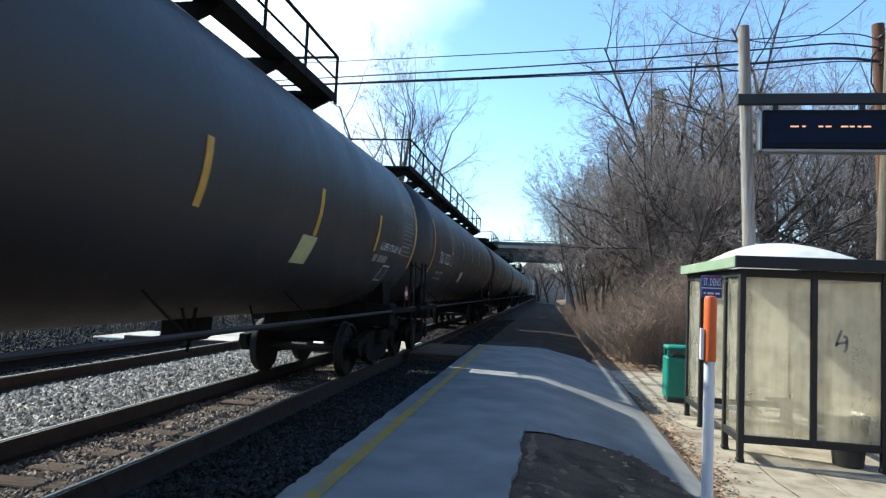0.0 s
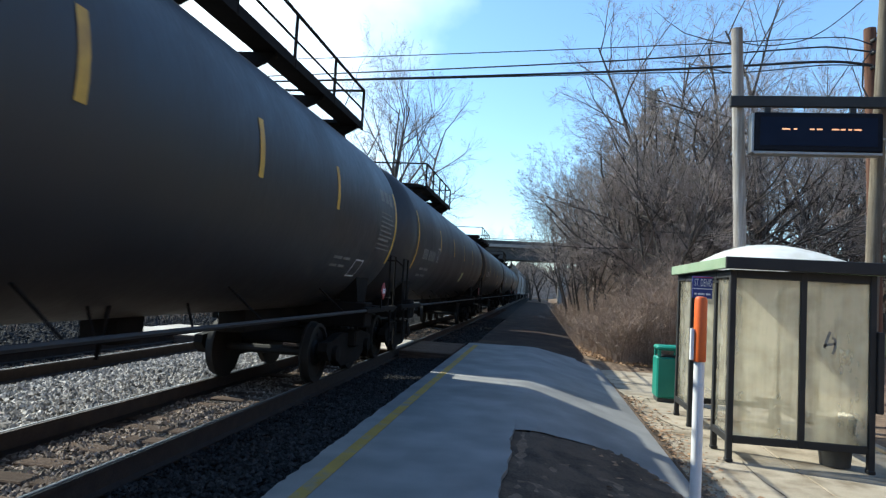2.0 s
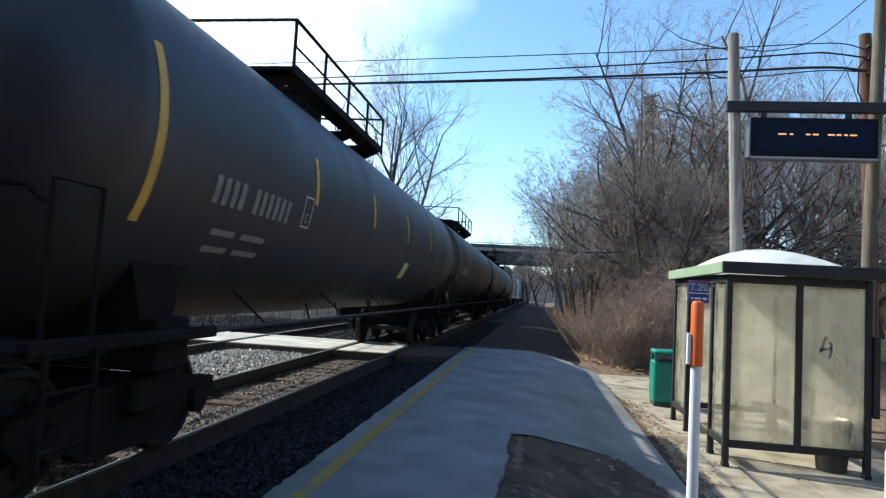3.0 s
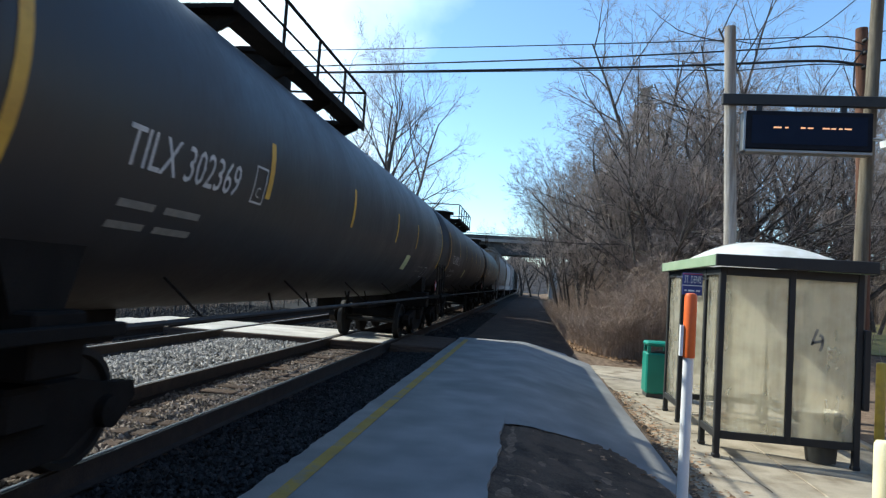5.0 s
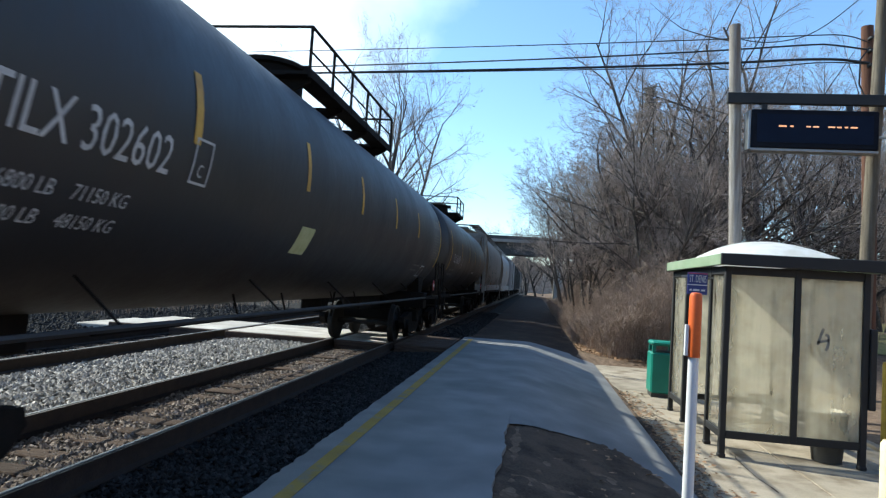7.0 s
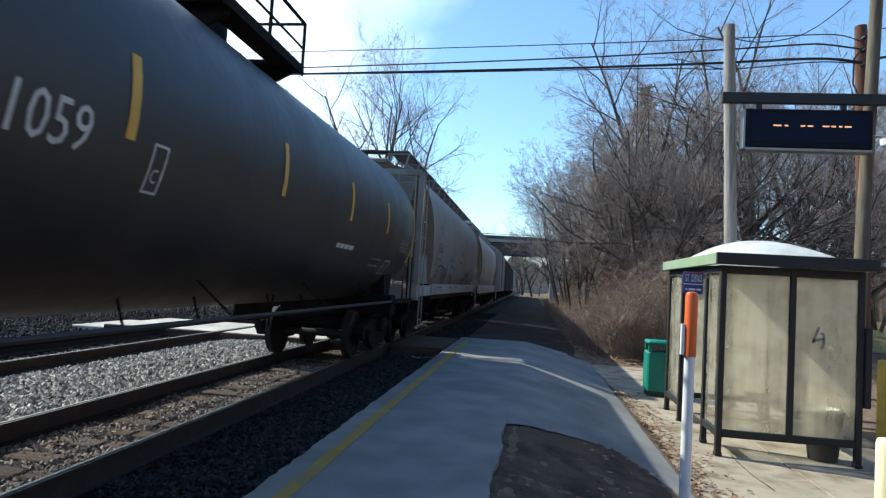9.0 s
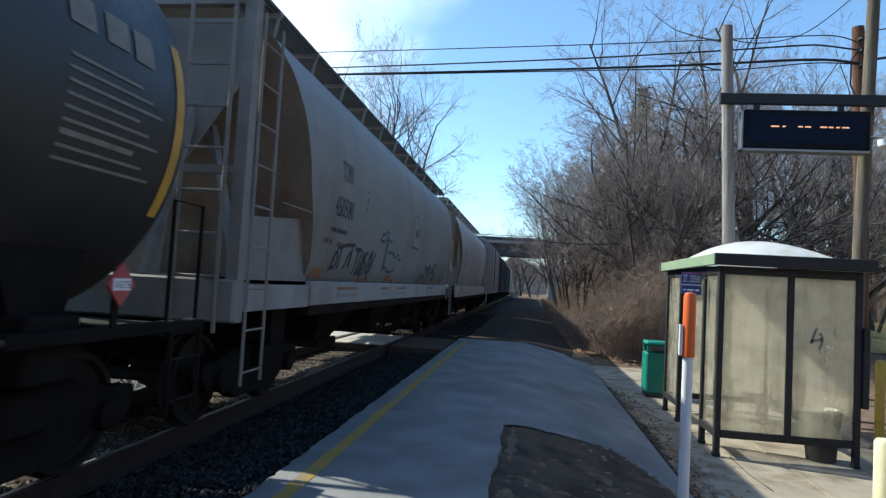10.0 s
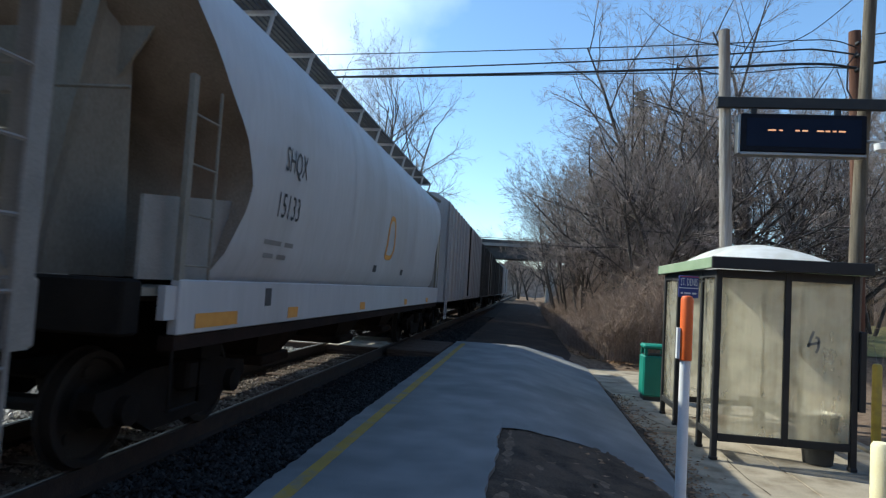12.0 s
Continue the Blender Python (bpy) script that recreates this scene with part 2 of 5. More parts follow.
DOME = frosted("milky_dome", (0.88, 0.88, 0.87), 0.02, 0.25)
CLEAR = frosted("scuffed_clear_panel", (0.80, 0.77, 0.66), 0.72)
PANEL = frosted("dusty_clear_panel", (0.90, 0.84, 0.67), 0.60)
BIN_GREEN = material("green_plastic", (0.015, 0.17, 0.12), (0.025, 0.23, 0.165), 3, 0.45, bump=0.03)
BIN_GREY = material("grey_plastic", (0.028, 0.028, 0.027), (0.05, 0.05, 0.047), 4, 0.6, bump=0.05)
BAG = material("bin_bag", (0.5, 0.46, 0.36), (0.66, 0.6, 0.48), 6, 0.5, bump=0.5)
POST_WHITE = material("white_plastic_post", (0.72, 0.72, 0.74), (0.8, 0.8, 0.82), 5, 0.45, bump=0.02, stain=(0.6, 0.6, 0.6), stain_scale=4, stain_amount=0.4)
POST_ORANGE = material("orange_plastic_sleeve", (0.62, 0.10, 0.012), (0.72, 0.14, 0.02), 5, 0.45, bump=0.02)
POST_YELLOW = material("yellow_bollard_paint", (0.42, 0.30, 0.04), (0.52, 0.38, 0.06), 4, 0.6, bump=0.08, stain=(0.25, 0.17, 0.06), stain_scale=6, stain_amount=0.6)
POST_CREAM = material("cream_bollard_sleeve", (0.7, 0.62, 0.36), (0.8, 0.74, 0.5), 3, 0.6, bump=0.05)
POLE_GREY = material("weathered_grey_pole", (0.20, 0.175, 0.15), (0.42, 0.385, 0.35), 3, 0.9, bump=0.6, stretch=(7, 7, 0.5), stain=(0.17, 0.11, 0.07), stain_scale=0.8, stain_amount=0.7)
POLE_OLIVE = material("olive_brown_pole", (0.085, 0.07, 0.05), (0.20, 0.17, 0.13), 3, 0.9, bump=0.5, stretch=(7, 7, 0.4), stain=(0.07, 0.045, 0.03), stain_scale=0.9, stain_amount=0.7)
POLE_BROWN = material("brown_wood_pole", (0.075, 0.038, 0.027), (0.15, 0.08, 0.053), 3, 0.9, bump=0.4, stretch=(6, 6, 0.4))
SIGN_CASE = material("dark_sign_case", (0.008, 0.009, 0.013), (0.013, 0.014, 0.02), 4, 0.9, bump=0.02)
SIGN_FACE = material("smoked_sign_window", (0.008, 0.012, 0.026), (0.011, 0.016, 0.032), 2, 0.9, bump=0.0)
SIGN_EDGE = material("bare_aluminium", (0.22, 0.225, 0.23), (0.3, 0.305, 0.31), 4, 0.4, metal=0.8, bump=0.03)
SIGN_WHITE = material("sign_white", (0.75, 0.75, 0.78), (0.82, 0.82, 0.84), 6, 0.5, bump=0.0)
SIGN_BLUE = material("sign_blue", (0.03, 0.04, 0.2), (0.045, 0.06, 0.26), 6, 0.5, bump=0.0)
SIGN_RED = material("sign_red", (0.4, 0.04, 0.08), (0.5, 0.06, 0.1), 6, 0.5, bump=0.0)
LED = glow("amber_led", (1.0, 0.42, 0.2), 0.55)
WIRE = material("black_cable", (0.012, 0.012, 0.013), (0.02, 0.02, 0.02), 4, 0.6, bump=0.0)
BARK = material("grey_bark", (0.042, 0.036, 0.032), (0.115, 0.099, 0.088), 2.5, 0.95, bump=0.6, fine=25, stretch=(3, 3, 0.6), rand=0.2)
TWIG = material("brown_twig", (0.15, 0.122, 0.107), (0.375, 0.31, 0.275), 2, 0.9, bump=0.0, rand=0.25)
BRUSH = material("dry_brush", (0.15, 0.11, 0.084), (0.38, 0.292, 0.232), 1.5, 0.95, bump=0.0, rand=0.35)
NEEDLE = material("evergreen", (0.13, 0.135, 0.10), (0.23, 0.225, 0.175), 3, 0.8, bump=0.0, rand=0.3)
BRIDGE_STEEL = material("dark_bridge_steel", (0.035, 0.037, 0.04), (0.07, 0.07, 0.072), 1.5, 0.8, bump=0.1)
BRIDGE_CONC = material("bridge_concrete", (0.2, 0.19, 0.18), (0.3, 0.29, 0.27), 0.8, 0.9, bump=0.2)


# ---- mesh code ----
class Build:
    """Collects vertices and faces of one part."""

    def __init__(self):
        self.v, self.f = [], []

    def add(self, verts, faces):
        k = len(self.v)
        self.v.extend(tuple(p) for p in verts)
        self.f.extend(tuple(i + k for i in q) for q in faces)
        return self

    def box(self, x0, x1, y0, y1, z0, z1, c=0.0):
        """A box; c chamfers its upright and long edges."""
        if c <= 0:
            return self.add([(x0, y0, z0), (x1, y0, z0), (x1, y1, z0), (x0, y1, z0), (x0, y0, z1), (x1, y0, z1), (x1, y1, z1), (x0, y1, z1)],
                            [(3, 2, 1, 0), (4, 5, 6, 7), (0, 1, 5, 4), (1, 2, 6, 5), (2, 3, 7, 6), (3, 0, 4, 7)])
        rings = []
        for z, i in ((z0, c), (z0 + c, 0), (z1 - c, 0), (z1, c)):
            a0, a1, b0, b1 = x0 + i, x1 - i, y0 + i, y1 - i
            k = c if i == 0 else c * 0.5
            rings.append([(a0 + k, b0, z), (a1 - k, b0, z), (a1, b0 + k, z), (a1, b1 - k, z), (a1 - k, b1, z), (a0 + k, b1, z), (a0, b1 - k, z), (a0, b0 + k, z)])
        return self.loft(rings, True, True)

    def loft(self, rings, cap0=False, cap1=False, closed=True):
        n = len(rings[0])
        verts = [p for r in rings for p in r]
        faces = []
        for i in range(len(rings) - 1):
            for j in range(n if closed else n - 1):
                a, b = i * n + j, i * n + (j + 1) % n
                faces.append((a, b, b + n, a + n))
        if cap0:
            faces.append(tuple(reversed(range(n))))
        if cap1:
            faces.append(tuple(range((len(rings) - 1) * n, len(rings) * n)))
        return self.add(verts, faces)

    def tube(self, pts, radii, seg=6, caps=True):
        pts = [Vector(p) for p in pts]
        if not hasattr(radii, "__len__"):
            radii = [radii] * len(pts)
        rings = []
        for i, p in enumerate(pts):
            d = (pts[min(i + 1, len(pts) - 1)] - pts[max(i - 1, 0)]).normalized()
            u = d.cross(Vector((0, 0, 1)) if abs(d.z) < 0.9 else Vector((0, 1, 0))).normalized()
            w = d.cross(u)
            rings.append([p + (u * math.cos(a) + w * math.sin(a)) * radii[i] for a in (2 * math.pi * k / seg for k in range(seg))])
        return self.loft(rings, caps, caps)

    def lathe_y(self, profile, cx=0.0, cz=0.0, seg=48):
        """profile: (y, radius); turned round the y axis through cx, cz."""
        rings = [[(cx + r * math.cos(a), y, cz + r * math.sin(a)) for a in (2 * math.pi * k / seg for k in range(seg))] for y, r in profile]
        return self.loft(rings, True, True)

    def lathe_z(self, profile, cx=0.0, cy=0.0, seg=24):
        rings = [[(cx + r * math.cos(a), cy + r * math.sin(a), z) for a in (2 * math.pi * k / seg for k in range(seg))] for z, r in profile]
        return self.loft(rings, True, True)

    def lathe_x(self, profile, cy=0.0, cz=0.0, seg=24):
        rings = [[(x, cy + r * math.cos(a), cz + r * math.sin(a)) for a in (2 * math.pi * k / seg for k in range(seg))] for x, r in profile]
        return self.loft(rings, True, True)

    def prism_x(self, poly, x0, x1):
        """poly: (y, z) outline, pushed from x0 to x1."""
        return self.loft([[(x0, y, z) for y, z in poly], [(x1, y, z) for y, z in poly]], True, True)

    def prism_y(self, poly, y0, y1):
        return self.loft([[(x, y0, z) for x, z in poly], [(x, y1, z) for x, z in poly]], True, True)

    def mesh(self, name, mat, smooth=35):
        me = bpy.data.meshes.new(name)
        me.from_pydata(self.v, [], self.f)
        bm = bmesh.new()
        bm.from_mesh(me)
        bmesh.ops.recalc_face_normals(bm, faces=bm.faces)
        bm.to_mesh(me)
        bm.free()
        if smooth:
            me.polygons.foreach_set("use_smooth", [True] * len(me.polygons))
            me.set_sharp_from_angle(angle=radians(smooth))
        me.materials.append(mat)
        return me


def part(name, build, mat, parent=None, label="", smooth=35):
    ob = new(name, build if isinstance(build, bpy.types.Mesh) else build.mesh(name, mat, smooth))
    if parent:
        ob.parent = parent
    return tagged(ob, label)


def thing(name, at, label, category, group="", kind=""):
    ob = new(name)
    ob.empty_display_size = 0.3
    ob.location = at
    return tagged(ob, label, category, group, kind)


def lettering(text, size, mat, place, squeeze=1.0, width=0.0):
    """A mesh of flat letters; place maps (along, up) of the writing to a point."""
    cu = bpy.data.curves.new("writing", "FONT")
    cu.body, cu.size, cu.resolution_u = text, size, 2
    ob = bpy.data.objects.new("writing", cu)
    scene.collection.objects.link(ob)
    me = bpy.data.meshes.new_from_object(ob.evaluated_get(bpy.context.evaluated_depsgraph_get()))
    bpy.data.objects.remove(ob)
    if width:
        squeeze = width / max(v.co.x for v in me.vertices)
    for v in me.vertices:
        v.co = place(v.co.x * squeeze, v.co.y)
    me.materials.clear()
    me.materials.append(mat)
    return me


def rounded(pts, n=3):
    """Cuts the corners of a stroke."""
    for _ in range(n):
        pts = [pts[0]] + [q for a, b in zip(pts, pts[1:]) for q in ((a[0] * 0.75 + b[0] * 0.25, a[1] * 0.75 + b[1] * 0.25), (a[0] * 0.25 + b[0] * 0.75, a[1] * 0.25 + b[1] * 0.75))] + [pts[-1]]
    return pts


# ---- the ground and its levels ----
def smoothstep(a, b, x):
    t = min(1.0, max(0.0, (x - a) / (b - a)))
    return t * t * (3 - 2 * t)


def level(x, y):
    """Height of the bare ground."""
    if x < -11.4:
        return -0.28 + 0.9 * smoothstep(-16, -40, x)
    if x < -1.95:
        return -0.28
    if x < -0.2:
        return -0.24 if y > 18.6 else -0.06
    low = -0.02 - 0.25 * (min(x, 1.8) + 0.2) if y < 19 else -0.24 - 0.15 * smoothstep(0, 1.8, x)
    if x > 1.8:
        low = low * 1.0 - 0.03
        low += smoothstep(20, 26, y) * (0.9 * smoothstep(2.0, 9.0, x)) + 0.02 * max(0, x - 14)
    return low


def grid_sheet(build, xs, ys, height):
    n = len(ys)
    build.add([(x, y, height(x, y)) for x in xs for y in ys],
              [(i * n + j, (i + 1) * n + j, (i + 1) * n + j + 1, i * n + j + 1) for i in range(len(xs) - 1) for j in range(n - 1)])
    return build


def steps(a, b, d):
    n = max(1, round((b - a) / d))
    return [a + (b - a) * i / n for i in range(n + 1)]


gx = [-900, -400, -150, -60, -40, -25, -16, -12, -11.4, -11.3] + steps(-11, -2.2, 1.1) + [-1.96, -1.94] + steps(-0.21, 3, 0.2) + steps(3.5, 16, 0.9) + [20, 30, 50, 90, 200, 500, 900]
gy = [-300, -80, -30, -12, -4] + steps(0, 30, 0.6) + steps(33, 70, 4) + [80, 100, 140, 200, 400, 900, 2000]
tagged(part("ground", grid_sheet(Build(), gx, gy, lambda x, y: level(x, y) + (0.05 * noise.noise((x * 0.7, y * 0.7, 0)) if x > 1.9 or x < -12 else 0)), LITTER),
       "brown leaf-littered winter ground", "ground", kind="structure")
tagged(part("ballast_bed", Build().box(-16, -1.97, -20, 240, -0.6, -0.245), BALLAST_BED), "grey crushed-stone track bed", "ground", kind="structure")

# platform: an asphalt strip with a worn yellow line
def inner(y):
    """The platform's inner edge, crumbled where it meets bare dirt."""
    return -0.2 if y > 7.35 else -0.215 + 0.045 * noise.noise((y * 2.6, 0.3, 2)) + 0.03 * noise.noise((y * 9, 1.7, 4))


def fall(x):
    """Height of the apron: level at the platform, then falling."""
    d = x + 0.2
    return -0.277 * (math.sqrt(d * d + 0.04) - 0.2)


plat = Build()
pe = steps(-6, 18.5, 0.1)
rng = random.Random(5)
rag = [rng.uniform(-0.018, 0.012) for _ in pe]
top = [(-1.93 + r, y, 0.0) for y, r in zip(pe, rag)]
plat.loft([[(x, y, -0.45) for x, y, _ in top], [(x, y, -0.02) for x, y, _ in top], [(x + 0.03, y, 0.0) for x, y, _ in top], [(inner(y), y, 0.0) for y in pe], [(inner(y), y, -0.45) for y in pe]], closed=False)
plat.add([(-1.93, 18.5, -0.45), (-1.9, 18.5, 0), (-0.2, 18.5, 0), (-0.2, 18.5, -0.45)], [(0, 1, 2, 3)])
platform = tagged(part("platform", plat, ASPHALT), "dark grey asphalt station platform with ragged edge", "platform", kind="structure")
tagged(part("yellow_line", Build().box(-1.72, -1.60, -6, 17.8, 0.0, 0.004), YELLOW_LINE), "worn yellow painted safety line on the platform", "marking", kind="structure")


# dark sheet laid where the ground past the platform lies in shade
tagged(part("cinder_strip", grid_sheet(Build(), steps(-1.95, 1.5, 0.35), steps(18.55, 108, 3.0), lambda x, y: level(x, y) + 0.035 + 0.02 * noise.noise((x * 2, y, 5))), SHADE_BROWN),
       "brown ground strip coloured dark for shade, along the line past the platform", "ground", kind="structure")


# asphalt apron falling from the platform to the pavement
def apron_low(x):
    return float(np.interp(x, (-0.2, 0.1, 0.47, 0.8, 1.15, 1.4, 1.6, 1.81), (7.53, 7.72, 7.9, 8.0, 7.99, 7.6, 7.0, 6.0)))


def apron_high(x):
    return float(np.interp(x, (-0.2, 0.6, 1.2, 1.81), (18.5, 18.9, 19.3, 19.9)))


apron = Build()
ax = steps(-0.2, 1.81, 0.1)
rows_ = []
for i, x in enumerate(ax):
    lo, hi = apron_low(x) + 0.08 * noise.noise((x * 5, 3, 0)) + 0.04 * noise.noise((x * 17, 5, 0)), apron_high(x)
    rows_.append([(x, lo + (hi - lo) * k / 30, fall(x) + (-0.03 if k == 0 else 0.0)) for k in range(31)])
apron.loft(rows_, closed=False)
tagged(part("apron", apron, ASPHALT), "worn grey asphalt apron sloping off the platform", "pavement", kind="structure")
tagged(part("dirt_patch", grid_sheet(Build(), steps(-0.34, 1.9, 0.08), steps(-1, 8.9, 0.09),
       lambda x, y: -0.012 - 0.25 * max(0, x + 0.2) + 0.02 * noise.noise((x * 11, y * 11, 6)) - (0.06 if y > apron_low(min(x, 1.8)) + 0.12 else 0) + 0.015 * noise.noise((x * 4, y * 4, 1)) - (0.03 if x < -0.1 else 0)), DIRT, smooth=20),
       "bare trodden dirt beside the platform", "ground", kind="structure")

verge = Build()
vy = steps(3.0, 14.5, 0.18)
vr = random.Random(6)
rim = [1.95 + 0.10 * noise.noise((0, y * 0.9, 7)) + vr.uniform(-0.05, 0.05) + (0.3 if y < 7 else 0) for y in vy]
verge.loft([[(1.79, y, -0.56) for y in vy], [(1.84, y, -0.500 + 0.012 * noise.noise((3, y * 3, 0))) for y in vy], [(0.5 * (1.84 + r), y, -0.505 + 0.015 * noise.noise((5, y * 4, 0))) for y, r in zip(vy, rim)], [(r, y, -0.53) for y, r in zip(vy, rim)]], closed=False)
tagged(part("dirt_verge", verge, DIRT), "brown dirt and litter along the pavement edge", "ground", kind="structure")

# concrete pavement slabs round the shelter
pave = tagged(new("pavement"), "pale concrete pavement slabs, cracked and dirty", "pavement", kind="structure")
slab_mesh = {}
prng = random.Random(9)
for ix, (xa, xb) in enumerate(((1.82, 3.4), (3.4, 5.2))):
    ya = 1.2
    k = 0
    while ya < 19.8:
        yb = ya + 1.86
        b = Build().box(xa + 0.008, xb - 0.008, ya + 0.008, min(yb, 20) - 0.008, -0.66, -0.525 + prng.uniform(-0.012, 0.004), 0.01)
        part("slab", b, CONCRETE, pave)
        ya = yb
# cracks that wander over the slabs
crng = random.Random(14)
for line in (((2.79, 9.12), (2.76, 8.81), (2.76, 8.28), (2.79, 7.61)), ((1.5, 17.14), (2.15, 16.47), (2.79, 15.79)), ((1.58, 14.04), (2.04, 14.14), (2.46, 13.86)), ((1.84, 13.2), (1.87, 12.71), (1.85, 12.01)), ((2.16, 11.85), (2.35, 11.07), (2.6, 11.01))):
    pts = rounded(line, 1)
    bk = Build()
    wob = [(x + crng.gauss(0, 0.012), y + crng.gauss(0, 0.03)) for x, y in pts]
    for (xa, ya), (xb, yb) in zip(wob, wob[1:]):
        w0, w1 = crng.uniform(0.004, 0.011), crng.uniform(0.004, 0.011)
        bk.add([(xa - w0, ya - w0, -0.5185), (xa + w0, ya + w0, -0.5185), (xb + w1, yb + w1, -0.5185), (xb - w1, yb - w1, -0.5185)], [(0, 1, 2, 3)])
    part("crack", bk, CRACK, pave, "dirt-filled crack")
tagged(part("road", Build().box(5.25, 17, -20, 23, -0.8, -0.6), ASPHALT_OLD), "sunlit grey asphalt car park behind the shelter", "road", kind="structure")
kerb = Build().box(5.2, 5.34, -10, 20, -0.8, -0.49, 0.015)
tagged(part("kerb", kerb, CONCRETE), "concrete kerb", "kerb", kind="structure")
tagged(part("grass_verge", grid_sheet(Build(), steps(8, 40, 1.0), steps(23, 42, 1.0), lambda x, y: level(x, y) + 0.04 + 0.03 * noise.noise((x, y, 3))), GRASS),
       "dry yellow winter grass", "grass", kind="structure")

# far platform beyond the second track
tagged(part("far_platform", Build().box(-12.0, -10.92, 15.4, 17.9, -0.5, -0.12, 0.02), CROSSING_PALE), "pale sunlit landing beyond the far track", "platform", kind="structure")


fence = thing("platform_railing", (-10.95, 0, 0), "dark thin pipe railing along the far platform", "railing")
part("top_rail", Build().tube([(0, 18.6, 0.95), (0, 40, 0.95)], 0.025, 6), BLACK_FRAME, fence)
for y in steps(18.6, 40, 1.8):
    part("post", Build().tube([(0, y, -0.03), (0, y, 0.95)], 0.025, 6), BLACK_FRAME, fence)


# ---- tracks ----
def rail(x, y0, y1):
    """One rail: foot and web of rusty steel under a polished head."""
    t = thing("rail", (x, 0, 0), "rusty steel rail with a polished head", "rail", "rails of both tracks")
    prof = [(-0.07, -0.212), (0.07, -0.212), (0.07, -0.2), (0.012, -0.18), (0.010, -0.045), (0.036, -0.035), (0.036, -0.006), (-0.036, -0.006), (-0.036, -0.035), (-0.010, -0.045), (-0.012, -0.18), (-0.07, -0.2)]
    part("rail_body", Build().prism_y(prof, y0, y1), RAIL_STEEL, t)
    # bright steel only on the sunward half, shaped as the lit edge
    part("rail_head", Build().prism_y([(-0.033, -0.006), (0.0, -0.006), (-0.003, 0.0), (-0.028, 0.0)], y0, y1), RAIL_TOP, t, "polished running surface, bright on its sunward half only")
    return t


TRACK, TRACK2 = -4.15, -8.55
for cx in (TRACK, TRACK2):
    for s in (-0.7525, 0.7525):
        rail(cx + s, -15, 240)

# a timber-and-asphalt foot crossing over both tracks
cross = thing("foot_crossing", (0, 0, 0), "pale plank foot crossing over the two tracks", "crossing")
# dark wood stands for shade: the near planks, and an added beam before each panel
for a, b in ((-3.28, -2.0), (-4.80, -3.50), (-7.66, -5.02), (-9.2, -7.92), (-10.9, -9.42)):
    for k in range(4):
        if k == 0:
            part("header_beam", Build().box(a, b, 15.16, 15.295, -0.25, -0.02, 0.01), TIE_WOOD, cross)
        part("plank", Build().box(a, b, 15.3 + k * 0.72, 15.99 + k * 0.72, -0.22, -0.012, 0.012), CROSSING_PALE if a < -3.4 else TIE_WOOD, cross)


# ---- the train ----
SPEED = 9.4
R_TANK, Z_TANK = 1.56, 2.66
CARS, WHEELS = [], []


def on_tank(y0, up0, r=R_TANK + 0.006):
    """Maps writing onto the near flank of the tank: up0 metres of arc above its middle."""
    def place(u, w):
        a = (up0 + w) / r
        return (r * math.cos(a), y0 + u, Z_TANK + r * math.sin(a))
    return place


def patch(place, w, h, nu=1, nv=4, lean=0.0):
    return Build().add([place(w * i / nu + lean * j / nv, h * j / nv) for i in range(nu + 1) for j in range(nv + 1)],
                       [(i * (nv + 1) + j, (i + 1) * (nv + 1) + j, (i + 1) * (nv + 1) + j + 1, i * (nv + 1) + j + 1) for i in range(nu) for j in range(nv)])


def frame_patch(place, w, h, t):
    b = Build()
    for u, v, a, c in ((0, 0, w, t), (0, h - t, w, t), (0, t, t, h - 2 * t), (w - t, t, t, h - 2 * t)):
        n = 4 if c > t else 1
        for k in range(n):
            v0, v1 = v + c * k / n, v + c * (k + 1) / n
            b.add([place(u, v0), place(u + a, v0), place(u + a, v1), place(u, v1)], [(0, 1, 2, 3)])
    return b


def scrawl(place, pts, t=0.05):
    """A flat brush stroke through (along, up) points."""
    verts, n = [], len(pts)
    for k, (u, v) in enumerate(pts):
        (u0, v0), (u1, v1) = pts[max(k - 1, 0)], pts[min(k + 1, n - 1)]
        l = math.hypot(u1 - u0, v1 - v0) or 1
        nx, ny = -(v1 - v0) / l * t / 2, (u1 - u0) / l * t / 2
        verts += [place(u - nx, v - ny), place(u + nx, v + ny)]
    return Build().add(verts, [(2 * k, 2 * k + 2, 2 * k + 3, 2 * k + 1) for k in range(n - 1)])


SIDE = [(-1.25, 0.52), (-1.22, 0.64), (-0.95, 0.66), (-0.6, 0.74), (0.6, 0.74), (0.95, 0.66), (1.22, 0.64), (1.25, 0.52), (1.1, 0.36), (0.75, 0.36), (0.5, 0.22), (-0.5, 0.22), (-0.75, 0.36), (-1.1, 0.36)]


